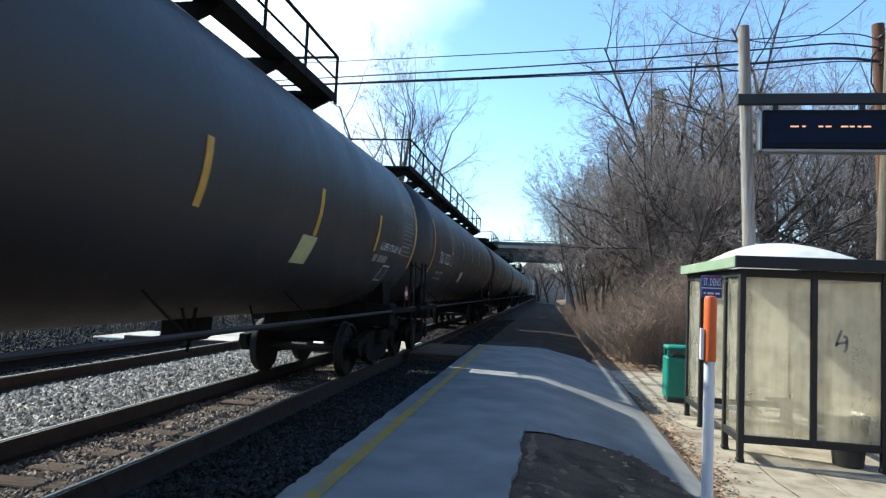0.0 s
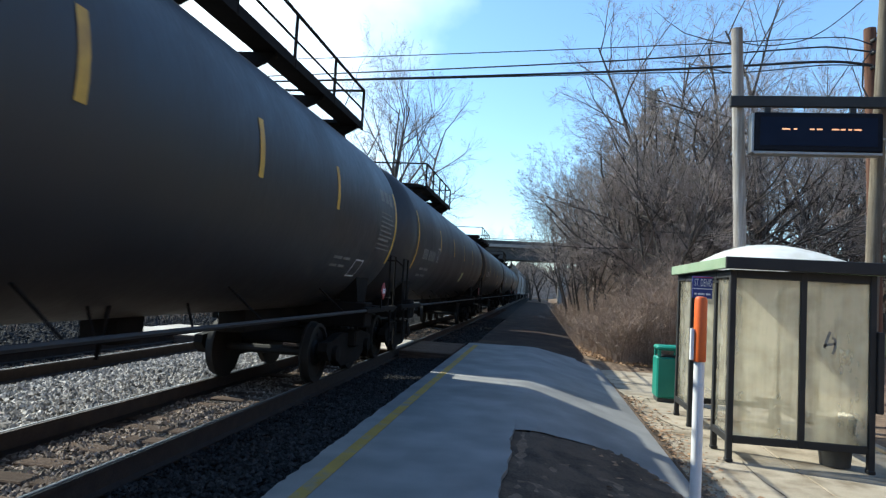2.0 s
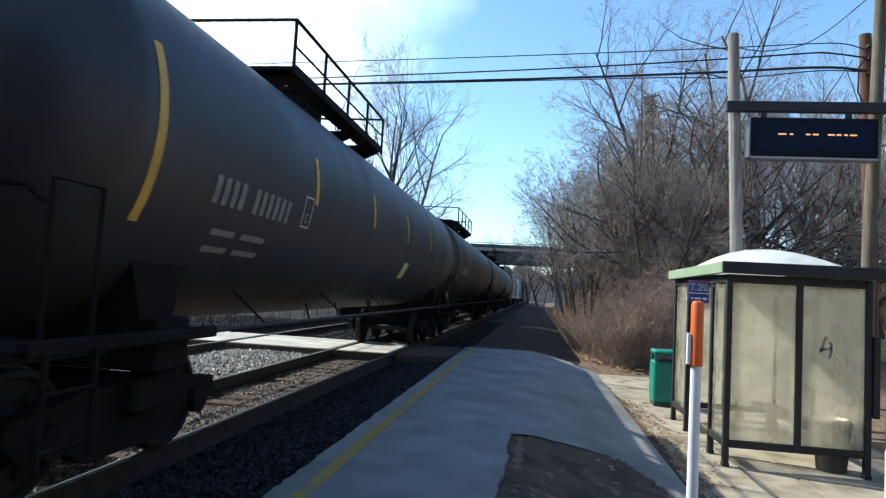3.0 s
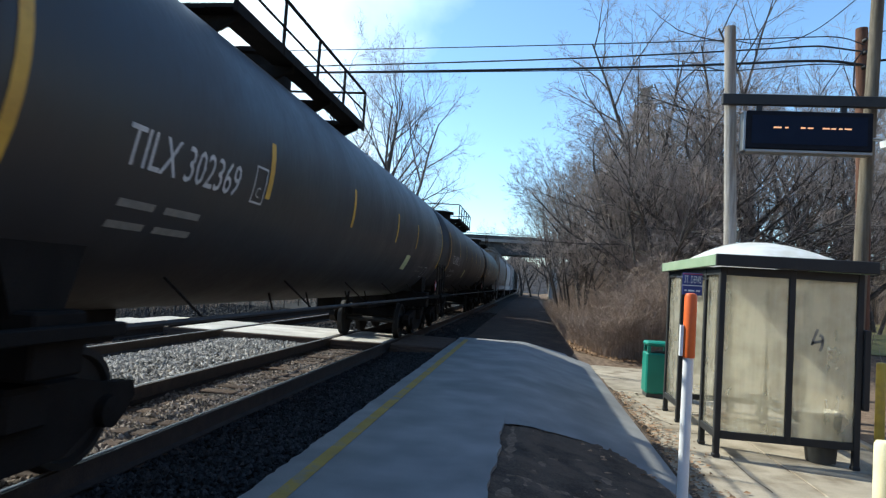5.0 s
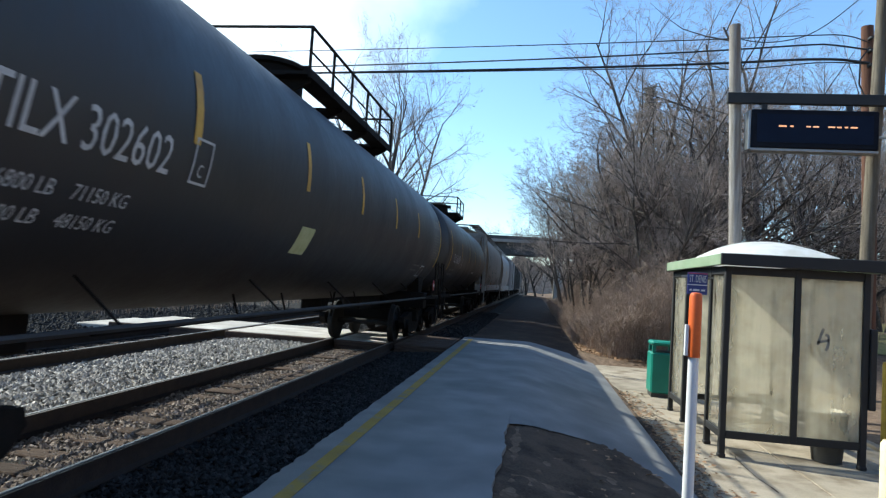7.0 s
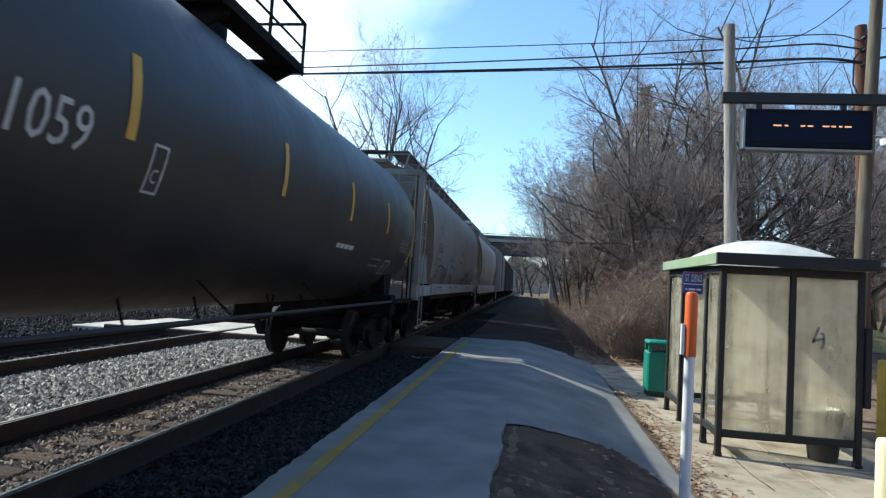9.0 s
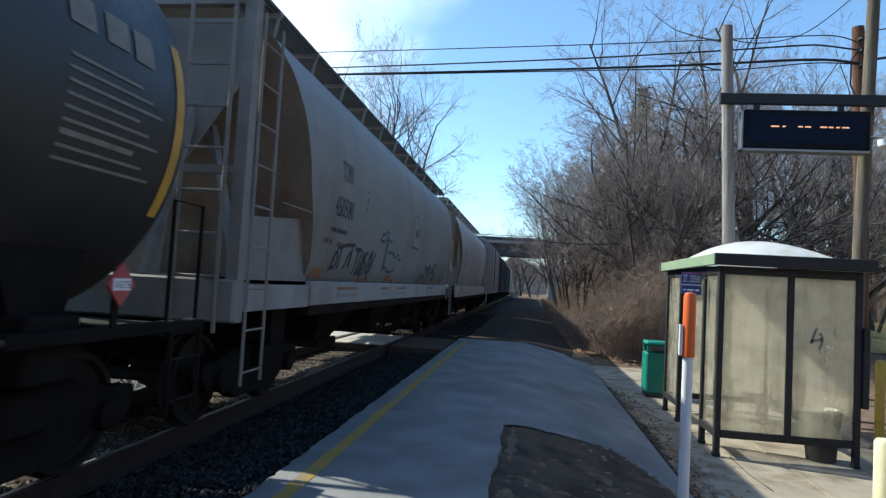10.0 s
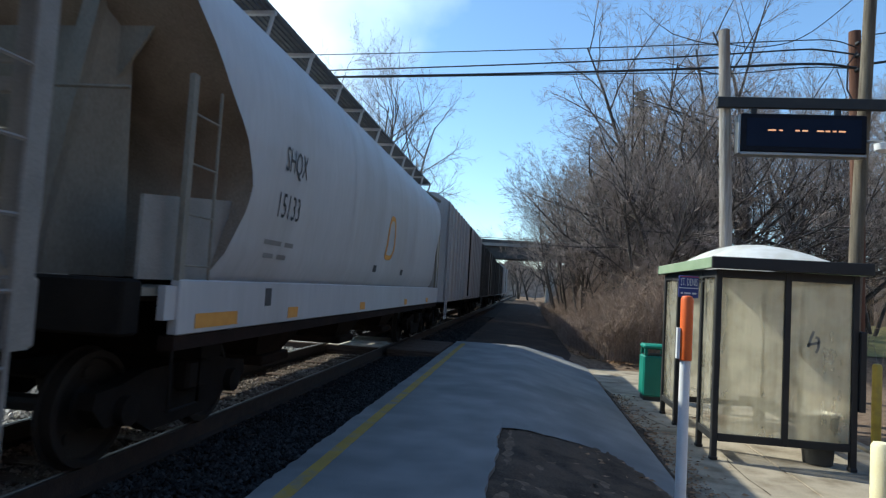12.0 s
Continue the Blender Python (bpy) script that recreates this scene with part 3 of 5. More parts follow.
def truck_meshes():
    frame_ = Build().prism_x(SIDE, -0.07, 0.07)
    for a in (-0.89, 0.89):
        frame_.lathe_x([(-0.1, 0.13), (0.14, 0.12), (0.15, 0.05)], a, 0.46, 12)
    w = Build()
    w.lathe_x([(-0.95, 0.07), (0.95, 0.07)], 0, 0, 10)
    for s in (-1, 1):
        w.lathe_x([(s * 0.68, 0.18), (s * 0.685, 0.48), (s * 0.715, 0.485), (s * 0.72, 0.457), (s * 0.815, 0.452), (s * 0.82, 0.40), (s * 0.775, 0.38), (s * 0.76, 0.2), (s * 0.80, 0.16), (s * 0.80, 0.1)], 0, 0, 28)
        for k in range(3):
            w.lathe_x([(s * 0.765, 0.05), (s * 0.79, 0.045)], math.cos(k * 2.094) * 0.29, math.sin(k * 2.094) * 0.29, 8)
    return {"bolster": Build().box(-1.2, 1.2, -0.18, 0.18, 0.5, 0.78, 0.03).mesh("truck", UNDERFRAME), "side": frame_.mesh("side_frame", UNDERFRAME),
            "spring": Build().tube([(0, 0, 0.24), (0, 0, 0.62)], 0.07, 8).mesh("spring", UNDERFRAME), "wheels": w.mesh("wheelset", WHEEL)}


TRUCK = truck_meshes()


def truck(car, y):
    """A three-piece truck with two wheelsets that roll."""
    t = part("truck", TRUCK["bolster"], UNDERFRAME, car)
    t.location = (0, y, 0)
    for s in (-1, 1):
        o = part("side_frame", TRUCK["side"], UNDERFRAME, t)
        o.matrix_basis = pose(s * 1.0, 0, 0, 0, 0, 0 if s > 0 else 180)
        for a in (-0.16, 0, 0.16):
            part("spring", TRUCK["spring"], UNDERFRAME, t).location = (s * 1.0, a, 0)
    for a in (-0.89, 0.89):
        o = part("wheelset", TRUCK["wheels"], WHEEL, t, "steel wheels on an axle")
        o.location = (0, a, 0.457)
        WHEELS.append((o, (0, a, 0.457)))


def coupler(car, y, d):
    b = Build().box(-0.09, 0.09, min(y, y + d * 0.75), max(y, y + d * 0.75), 0.75, 0.95, 0.02)
    b.lathe_z([(0.72, 0.12), (0.98, 0.12)], 0.03, y + d * 0.03, 10)
    part("coupler", b, UNDERFRAME, car)


def hose(car, y, d):
    part("air_hose", Build().tube([(0.3, y + d * 0.4, 0.85), (0.32, y + d * 0.15, 0.55), (0.2, y, 0.35), (0.1, y - d * 0.05, 0.42)], 0.025, 6), UNDERFRAME, car)


def ladder(car, x, y, z0, z1, w, mat, along=True, r=0.022):
    b = Build()
    for k in (0, 1):
        p = (x, y + w * k, z0) if along else (x - w * k, y, z0)
        b.tube([p, (p[0], p[1], z1)], r, 5)
    n = max(2, round((z1 - z0) / 0.38))
    for k in range(n):
        z = z0 + (z1 - z0) * (k + 0.3) / n
        b.tube([(x, y, z), (x, y + w, z)] if along else [(x, y, z), (x - w, y, z)], r * 0.7, 5)
    part("ladder", b, mat, car)


def car_root(name, start, label, category):
    t = thing(name, (TRACK, start, 0), label, category, "cars of the freight train")
    CARS.append((t, start))
    return t


STRIPES = (3.85, 6.25, 8.55, 10.9, 13.2)


def tank_car(start, length, number, deck, dome_at, paint, label, posts=1.2, lower=(), stripes=STRIPES, card=6.45, gas=False, first=1.06, mark=(2.02, 1.6), up=-0.16):
    """A tank car. deck: reach of the walkway on top, from its near coupler."""
    car = car_root("tank_car", start, label, "tank car")
    L = length
    prof = [(0.40, 0.02)]
    prof += [(1.0 - 0.6 * math.sin(a), R_TANK * math.cos(a)) for a in (math.pi / 2 * k / 9 for k in range(8, -1, -1))]
    for k in range(1, 6):
        prof += [(1.0 + (L - 2.0) * k / 6, R_TANK)]
    prof += [(L - 1.0 + 0.6 * math.sin(a), R_TANK * math.cos(a)) for a in (math.pi / 2 * k / 9 for k in range(0, 9))] + [(L - 0.4, 0.02)]
    part("tank", Build().lathe_y(prof, 0, Z_TANK, 72), paint, car)
    # underframe: stub sills, bolsters, saddles, end platforms, side sills
    for s in (0, 1):
        f = (lambda y: y) if s == 0 else (lambda y: L - y)

        def bx(name, x0, x1, ya, yb, z0, z1, c=0.0):
            part(name, Build().box(x0, x1, min(f(ya), f(yb)), max(f(ya), f(yb)), z0, z1, c), UNDERFRAME, car)
        bx("stub_sill", -0.2, 0.2, 0.55, 4.0, 0.8, 1.26, 0.02)
        bx("bolster", -1.35, 1.35, 1.6, 2.05, 0.84, 1.25, 0.02)
        bx("end_platform", -1.45, 1.45, 0.25, 0.9, 1.06, 1.11)
        for e in (-1, 1):
            x0, x1 = sorted((e * 1.36, e * 1.46))
            part("side_sill", Build().box(x0, x1, min(f(0.25), f(2.3)), max(f(0.25), f(2.3)), 1.08, 1.17, 0.01), UNDERFRAME, car)
            part("saddle", Build().prism_x([(f(1.6), 1.2), (f(2.0), 1.2), (f(2.2), 1.75), (f(1.4), 1.75)], *sorted((e * 0.9, e * 1.2))), UNDERFRAME, car)
    for e in (-1, 1):
        part("running_sill", Build().tube([(e * 1.43, 2.3, 1.13), (e * 1.43, L - 2.3, 1.13)], 0.024, 6), SILL_DUST, car, "dusty steel side pipe")
        for y in steps(3.4, L - 3.4, 2.7):
            part("sill_hanger", Build().tube([(e * 1.43, y, 1.12), (e * 1.02, y, 1.46)], 0.012, 5), UNDERFRAME, car)
    b = Build()
    b.tube([(0.75, 4.0, 1.0), (0.8, L * 0.4, 1.02), (0.8, L * 0.6, 1.02), (0.75, L - 4.0, 1.0)], 0.03, 6)
    for y in (L * 0.36, L * 0.44, L * 0.56, L * 0.64):
        b.tube([(0.8, y, 1.03), (0.72, y, 1.28)], 0.014, 5)
    b.box(-0.2, 0.2, L * 0.62, L * 0.62 + 0.5, 0.85, 1.15, 0.04)
    b.tube([(0.7, L * 0.57, 0.85), (0.72, L * 0.57 + 0.08, 1.28)], 0.02, 6)
    part("brake_gear", b, UNDERFRAME, car)
    for y in (1.8, L - 1.8):
        truck(car, y)
    for y, d in ((0.0, 1), (L, -1)):
        coupler(car, y + d * 0.02, d)
        hose(car, y + d * 0.1, d)
    for y, w in ((0.35, 0.42), (L - 0.77, 0.42)):
        ladder(car, 1.47, y, 0.45, 1.1, w, UNDERFRAME)
        part("grab_rail", Build().tube([(1.42, y, 1.1), (1.42, y, 2.1), (1.42, y + w, 2.1), (1.42, y + w, 1.1)], 0.018, 6), UNDERFRAME, car)
    part("end_rail", Build().tube([(1.42, 0.3, 1.95), (1.3, 0.28, 2.05), (-1.3, 0.28, 2.05), (-1.42, 0.3, 1.95)], 0.018, 6), UNDERFRAME, car)
    # walkway, railing and dome on top
    a, c = deck
    zt = Z_TANK + R_TANK
    H = zt + 0.70
    br = Build().prism_y([(0.3, zt - 0.04), (0.62, zt - 0.18), (0.94, zt - 0.02), (0.94, zt + 0.04), (0.3, zt + 0.04)], -0.03, 0.03).mesh("bracket", UNDERFRAME)
    pm = Build().tube([(0, 0, zt), (0, 0, H)], 0.024, 6).mesh("railing_post", UNDERFRAME)
    for s in (-1, 1):
        part("walkway", Build().box(*sorted((s * 0.66, s * 0.97)), a, c, zt + 0.04, zt + 0.085), UNDERFRAME, car, "black steel top walkway")
        part("toe_board", Build().box(*sorted((s * 0.972, s * 1.0)), a, c, zt + 0.01, zt + 0.13), UNDERFRAME, car)
        for y in steps(a + 0.2, c - 0.2, 1.6):
            part("bracket", br, UNDERFRAME, car).matrix_basis = pose(0, y, 0, 0, 0, 0 if s > 0 else 180)
        for y in steps(a + 0.03, c - 0.03, posts):
            part("railing_post", pm, UNDERFRAME, car).location = (s * 0.985, y, 0)
        part("hand_rail", Build().tube([(s * 0.985, a + 0.03, H), (s * 0.985, c - 0.03, H)], 0.024, 6), UNDERFRAME, car)
        part("mid_rail", Build().tube([(s * 0.985, a + 0.03, zt + 0.36), (s * 0.985, c - 0.03, zt + 0.36)], 0.016, 6), UNDERFRAME, car)
    for y in (a, c - 0.4):
        part("cross_walk", Build().box(-0.655, 0.655, y, y + 0.4, zt + 0.03, zt + 0.085), UNDERFRAME, car)
    for y in (a + 0.03, c - 0.03):
        part("hand_rail", Build().tube([(-0.985, y, H), (0.985, y, H)], 0.022, 6), UNDERFRAME, car)
    d = dome_at
    dm = Build().lathe_z([(zt - 0.12, 0.5), (zt + 0.36, 0.5), (zt + 0.38, 0.56), (zt + 0.44, 0.56), (zt + 0.47, 0.5), (zt + 0.5, 0.1)], 0, d, 28)
    dm.box(0.5, 0.62, d - 0.07, d + 0.07, zt + 0.34, zt + 0.46)
    part("dome", dm, UNDERFRAME, car, "round valve housing")
    # reflective stripes and stencils
    for i, y in enumerate(stripes):
        part("reflective_stripe", patch(on_tank(y, up), 0.10, 0.56), MARK_YELLOW, car)
    for y in (first, L - (1.16 if L > 16 else 1.08)):
        part("reflective_stripe", patch(on_tank(y, -0.75), 0.10, 1.3, 1, 8), MARK_YELLOW, car)
    if number:
        part("reporting_mark", lettering(number, 0.40, MARK_WHITE, on_tank(mark[0], -0.45), width=mark[1]), MARK_WHITE, car)
    else:
        for k in range(10):
            part("stencil_bar", patch(on_tank(1.95 + k * 0.15 + (0.14 if k > 3 else 0), -0.47), 0.09, 0.24), MARK_GREY, car)
    for k, line in enumerate(lower):
        part("weight_stencil", lettering(line, 0.15, MARK_WHITE, on_tank(2.15, -0.76 - 0.20 * k), width=1.2), MARK_WHITE, car)
    if not lower:
        for k in range(2):
            for u, w in ((0, 0.42), (0.55, 0.5)):
                part("stencil_bar", patch(on_tank(2.15 + u, -0.74 - 0.17 * k), w, 0.06), MARK_GREY, car)
    part("plate_box", frame_patch(on_tank(mark[0] + mark[1] + (0.28 if L > 16 else 0.62), -0.46 if L > 16 else -0.6), 0.26 if L > 16 else 0.18, 0.36, 0.02), MARK_WHITE, car)
    part("plate_letter", lettering("C", 0.15, MARK_WHITE, on_tank(mark[0] + mark[1] + (0.36 if L > 16 else 0.66), -0.40 if L > 16 else -0.52), 0.8), MARK_WHITE, car)
    if card:
        part("stencil_card", patch(on_tank(card, -0.92), 0.45, 0.36), MARK_PALE, car, "faded yellow stencil panel")
    # end block of small stencils
    for k in range(9):
        part("stencil_bar", patch(on_tank(L - 2.15, -0.52 + 0.075 * k), 0.9 - 0.12 * (k % 3), 0.02 if k != 2 else 0.035), MARK_GREY, car)
    for u in (0.0, 0.32):
        part("stencil_bar", patch(on_tank(L - 2.15 + u, 0.28), 0.22, 0.2), MARK_GREY, car)
    part("stencil_panel", patch(on_tank(L - 1.55, 0.26), 0.2, 0.22), MARK_GREY, car)
    if gas:
        for u, w, word in ((0.0, 0.52, "LIQUEFIED"), (0.58, 0.56, "PETROLEUM"), (1.2, 0.2, "GAS")):
            part("stencil_word", lettering(word, 0.17, MARK_WHITE, on_tank(L - 3.5 + u, -0.5), width=w), MARK_WHITE, car)
        for u, w in ((0.0, 0.24), (0.32, 0.54)):
            part("stencil_bar", patch(on_tank(L - 3.7 + u, -0.72), w, 0.12), MARK_GREY, car)
    else:
        for k, (u, w) in enumerate(((0, 0.36), (0.42, 0.32), (0.02, 0.3), (0.4, 0.26))):
            part("stencil_bar", patch(on_tank(L - 3.9 + u, -0.80 - 0.13 * (k // 2)), w, 0.04), MARK_GREY, car)
    if L < 16:
        for u, w in ((0.0, 0.14), (0.18, 0.16), (0.38, 0.2), (0.62, 0.22)):
            part("stencil_bar", patch(on_tank(9.2 + u, -0.70), w, 0.07), MARK_WHITE, car)
    part("plate_box", frame_patch(on_tank(L - 2.85, -1.08), 0.42, 0.32, 0.025), MARK_WHITE, car)
    # a placard on a bracket by the end
    for y in (L - 1.45,):
        x = 1.50
        z = 1.45
        q = 0.145
        g = part("placard", Build().prism_x([(y - q, z), (y, z - q), (y + q, z), (y, z + q)], x - 0.02, x), MARK_RED, car, "red diamond placard")
        part("placard_field", Build().box(x + 0.001, x + 0.004, y - 0.09, y + 0.09, z - 0.04, z + 0.04), SIGN_WHITE, g)
        part("placard_number", lettering("1075", 0.07, MARK_BLACK, lambda u, w, x=x, y=y, z=z: (x + 0.007, y - 0.08 + u, z - 0.025 + w), width=0.16), MARK_BLACK, g)
        part("placard_bracket", Build().box(x - 0.05, x - 0.03, y - 0.03, y + 0.03, 1.15, z + 0.1), UNDERFRAME, g)
    return car


tank_car(-4.3, 17.65, "", (3.5, 13.1), 8.8, BLACK_TANK, "black pressure tank car with yellow stripes and top walkway", 1.2, stripes=(3.7, 6.15, 8.70, 11.22, 13.8), card=10.95, gas=True, up=-0.55)
tank_car(13.35, 17.65, "TILX 302225", (0.5, 16.0), 8.8, BLACK_TANK, "black tank car with a full-length railed top walkway", 1.5)
tank_car(31.05, 17.65, "", (4.6, 9.3), 7.0, BLACK_TANK, "black tank car with a short railed dome platform", stripes=(4.2, 6.9, 9.6, 12.4), card=9.9)
tank_car(48.7, 17.65, "TILX 302369", (4.3, 9.4), 7.0, BLACK_TANK, "black tank car with a railed platform on top", stripes=(4.2, 7.2, 10.3, 12.5), card=11.87, up=-0.38)
tank_car(66.35, 17.65, "TILX 302602", (7.5, 12.4), 8.45, BLACK_TANK, "black tank car with white reporting mark, railed dome platform", 0.9, ("156800 LB    71150 KG", "106200 LB    48150 KG"))
tank_car(84.0, 15.3, "TILX 361059", (6.4, 8.6), 7.3, GREY_TANK, "dusty black tank car with a small railed dome platform", 1.1, stripes=(4.28, 6.85, 9.38, 11.7), card=0, first=1.45, mark=(2.2, 1.78), up=-0.28)

HOP = [(1.34, 1.5), (1.46, 1.75), (1.55, 2.3), (1.58, 2.9), (1.55, 3.4), (1.46, 3.8), (1.28, 4.14), (0.95, 4.38), (0.5, 4.5), (0.0, 4.54)]


def hop_x(z):
    return float(np.interp(z, [p[1] for p in HOP[:8]], [p[0] for p in HOP[:8]]))


def on_hopper(y0, z0):
    return lambda u, w: (hop_x(z0 + w) + 0.008, y0 + u, z0 + w)


def hopper_car(start, length, paint, sill, label, marks, corner, sill_from, sill_low, ends):
    """A covered hopper with rounded flanks, sloping end sheets, bays and a roof walk."""
    car = car_root("hopper_car", start, label, "hopper car")
    L = length
    FINE = [(hop_x(z), z) for z in steps(1.5, 4.1, 0.13)] + HOP[6:]
    prof = FINE + [(-x, z) for x, z in reversed(FINE[:-1])]

    def inset(z):
        return float(np.interp(z, *ends))
    rings = [[(x, inset(z) + (L - 2 * inset(z)) * s, z) for x, z in prof] for s in [k / 8 for k in range(9)]]
    part("body", Build().loft(rings), paint, car, smooth=50)
    # panel seams
    for y in (L * 0.34, L * 0.5, L * 0.66):
        seam = Build()
        seam.loft([[(x * 1.0 + (0.006 if x > 0 else -0.006), y + d, z + (0.004 if z > 4 else 0)) for x, z in prof] for d in (-0.02, 0.02)], closed=False)
        part("seam", seam, paint, car)
    for end in (0, 1):
        f = (lambda y: y) if end == 0 else (lambda y: L - y)
        sheet = Build()
        sheet.loft([[(x - 0.003, f(inset(z)), z), (-x + 0.003, f(inset(z)), z)] for x, z in FINE[:-1]], closed=False)
        part("end_sheet", sheet, RUST_SHEET, car, "rust-stained sloping end sheet")
        shade = END_GREY if corner else END_BEIGE
        for s in (-1, 1):
            part("side_panel", Build().prism_x([(f(0.64), 1.5), (f(inset(1.5) + 0.06), 1.5), (f(inset(2.2) + 0.06), 2.26), (f(0.64), 2.12)], *sorted((s * 1.34, s * 1.37))), END_GREY, car, "flat lower side panel")
        for s in (-1, 1):
            if corner:
                part("corner_post", Build().box(*sorted((s * 1.36, s * 1.48)), min(f(0.45), f(0.6)), max(f(0.45), f(0.6)), 1.1, 4.2), END_GREY, car)
            part("roof_strut", Build().tube([(s * 1.4, f(0.55), 4.15), (s * 0.9, f(0.9), 4.42)], 0.05, 6), shade, car)
            if corner:
                part("brace", Build().tube([(s * 0.45, f(0.6), 1.5), (s * 0.55, f(1.3), 3.9)], 0.07, 6), END_GREY, car)
                part("brace", Build().tube([(s * 1.42, f(0.55), 1.5), (s * 0.5, f(1.6), 3.2)], 0.05, 6), END_GREY, car)
            else:
                # folded corner post with a gusset plate behind it
                post = Build().loft([[(s * 0.30, f(0.62), 1.5), (s * 0.52, f(0.62), 1.5), (s * 0.52, f(0.74), 1.5), (s * 0.30, f(0.74), 1.5)],
                                     [(s * 0.62, f(0.95), 4.3), (s * 0.74, f(0.95), 4.3), (s * 0.74, f(1.03), 4.3), (s * 0.62, f(1.03), 4.3)]], True, True)
                part("corner_post", post, END_BEIGE, car, "pale folded corner post")
                web = Build().loft([[(s * 0.525, f(0.70), 1.5), (s * 0.86, f(1.2), 1.5), (s * 0.86, f(1.23), 1.5), (s * 0.525, f(0.73), 1.5)],
                                    [(s * 0.70, f(0.99), 4.2), (s * 0.76, f(1.15), 4.2), (s * 0.76, f(1.18), 4.2), (s * 0.70, f(1.02), 4.2)]], True, True)
                part("gusset", web, END_BEIGE, car, "chalky beige gusset plate")
        if corner:
            part("end_sill", Build().box(-1.48, 1.48, min(f(0.4), f(0.62)), max(f(0.4), f(0.62)), 1.1, 1.5, 0.02), END_GREY, car)
        else:
            part("end_sill", Build().box(-1.43, 1.43, min(f(0.4), f(0.62)), max(f(0.4), f(0.62)), 1.1, 1.5, 0.02), UNDERFRAME, car, "black end sill")
        if corner:
            part("top_beam", Build().box(-1.4, 1.4, min(f(0.45), f(0.55)), max(f(0.45), f(0.55)), 4.12, 4.26), END_GREY, car)
            part("cross_bar", Build().box(-1.36, 1.36, min(f(0.5), f(0.56)), max(f(0.5), f(0.56)), 2.5, 2.58), END_GREY, car)
        part("end_deck", Build().box(-1.42, 1.42, min(f(0.63), f(2.6)), max(f(0.63), f(2.6)), 1.38, 1.44), shade, car)
        # the panel that stiffens the overhanging slope sheet
        panel_ = [(-1.2, 4.25), (1.2, 4.25), (1.08, 3.6), (0.40, 2.6), (0.30, 1.5), (-0.30, 1.5), (-0.40, 2.6), (-1.08, 3.6)]
        part("end_panel", Build().prism_y(panel_, min(f(1.08), f(1.11)), max(f(1.08), f(1.11))), shade, car)
        ya = f(0.62) if end == 0 else f(1.06)
        if corner:
            ladder(car, 1.5, ya, 0.5, 4.1, 0.44, END_GREY, r=0.018)
            ladder(car, 1.3, f(0.4), 1.0, 4.2, 0.44, END_GREY, along=False)
        else:
            yl = ya + (0.35 if end == 0 else -0.35)
            ladder(car, 1.5, yl, 1.5, 3.1, 0.44, END_BEIGE, r=0.014)
            part("ladder_stile", Build().box(1.47, 1.515, min(yl, yl + 0.05) - 0.03, yl + 0.04, 1.5, 3.12), END_BEIGE, car, "flat pale ladder stile")
            part("stirrup", Build().tube([(1.49, yl, 1.1), (1.49, yl, 0.5), (1.49, yl + 0.44, 0.5), (1.49, yl + 0.44, 1.1)], 0.016, 6), UNDERFRAME, car, "black foot stirrup")
            part("grab_iron", Build().tube([(1.2, f(0.62), 2.9), (0.6, f(0.6), 2.9)], 0.014, 6), END_BEIGE, car)
        part("brake_platform", Build().box(-0.7, 0.7, min(f(0.15), f(0.42)), max(f(0.15), f(0.42)), 1.02, 1.07), UNDERFRAME, car)
        truck(car, f(1.95))
        coupler(car, f(0.02), 1 if end == 0 else -1)
        hose(car, f(0.1), 1 if end == 0 else -1)
        part("stub_sill", Build().box(-0.2, 0.2, min(f(0.5), f(4)), max(f(0.5), f(4)), 0.8, 1.2), UNDERFRAME, car)
        part("bolster", Build().box(-1.3, 1.3, min(f(1.75), f(2.15)), max(f(1.75), f(2.15)), 0.8, 1.2), UNDERFRAME, car)
    b = Build()
    for s in (-1, 1):
        b.box(*sorted((s * 1.44, s * 1.53)), sill_from, L - sill_from, sill_low, 1.51, 0.01)
        b.box(*sorted((s * 1.44, s * 1.50)), 0.6 if corner else 0.8, sill_from, 1.2, 1.46)
    part("side_sill", b, sill, car, "dirty white side sill")
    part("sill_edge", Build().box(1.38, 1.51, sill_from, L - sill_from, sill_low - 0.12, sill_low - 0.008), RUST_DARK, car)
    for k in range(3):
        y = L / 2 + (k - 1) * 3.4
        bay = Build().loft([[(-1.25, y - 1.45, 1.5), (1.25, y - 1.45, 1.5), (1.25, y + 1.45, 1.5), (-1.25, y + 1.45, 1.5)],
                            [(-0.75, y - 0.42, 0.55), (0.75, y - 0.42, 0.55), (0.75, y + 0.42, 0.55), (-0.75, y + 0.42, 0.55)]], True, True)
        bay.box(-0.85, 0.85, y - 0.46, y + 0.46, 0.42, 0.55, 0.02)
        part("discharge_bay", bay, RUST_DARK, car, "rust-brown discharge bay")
    # roof walk of slats with brackets, hatches between
    slat = Build().box(-0.022, 0.022, 0.5, L - 0.5, 4.68, 4.72).mesh("slat", ROOF_WALK)
    for s in (-1, 1):
        for k in range(7):
            part("slat", slat, ROOF_WALK, car).location = (s * (0.58 + 0.075 * k), 0, 0)
        for y in steps(0.6, L - 0.6, 1.35):
            part("walk_bracket", Build().box(*sorted((s * 0.52, s * 1.08)), y - 0.03, y + 0.03, 4.63, 4.675).tube([(s * 1.05, y, 4.64), (s * 0.98, y, 4.33)], 0.026, 5).tube([(s * 0.6, y, 4.64), (s * 0.6, y, 4.45)], 0.025, 5), paint, car)
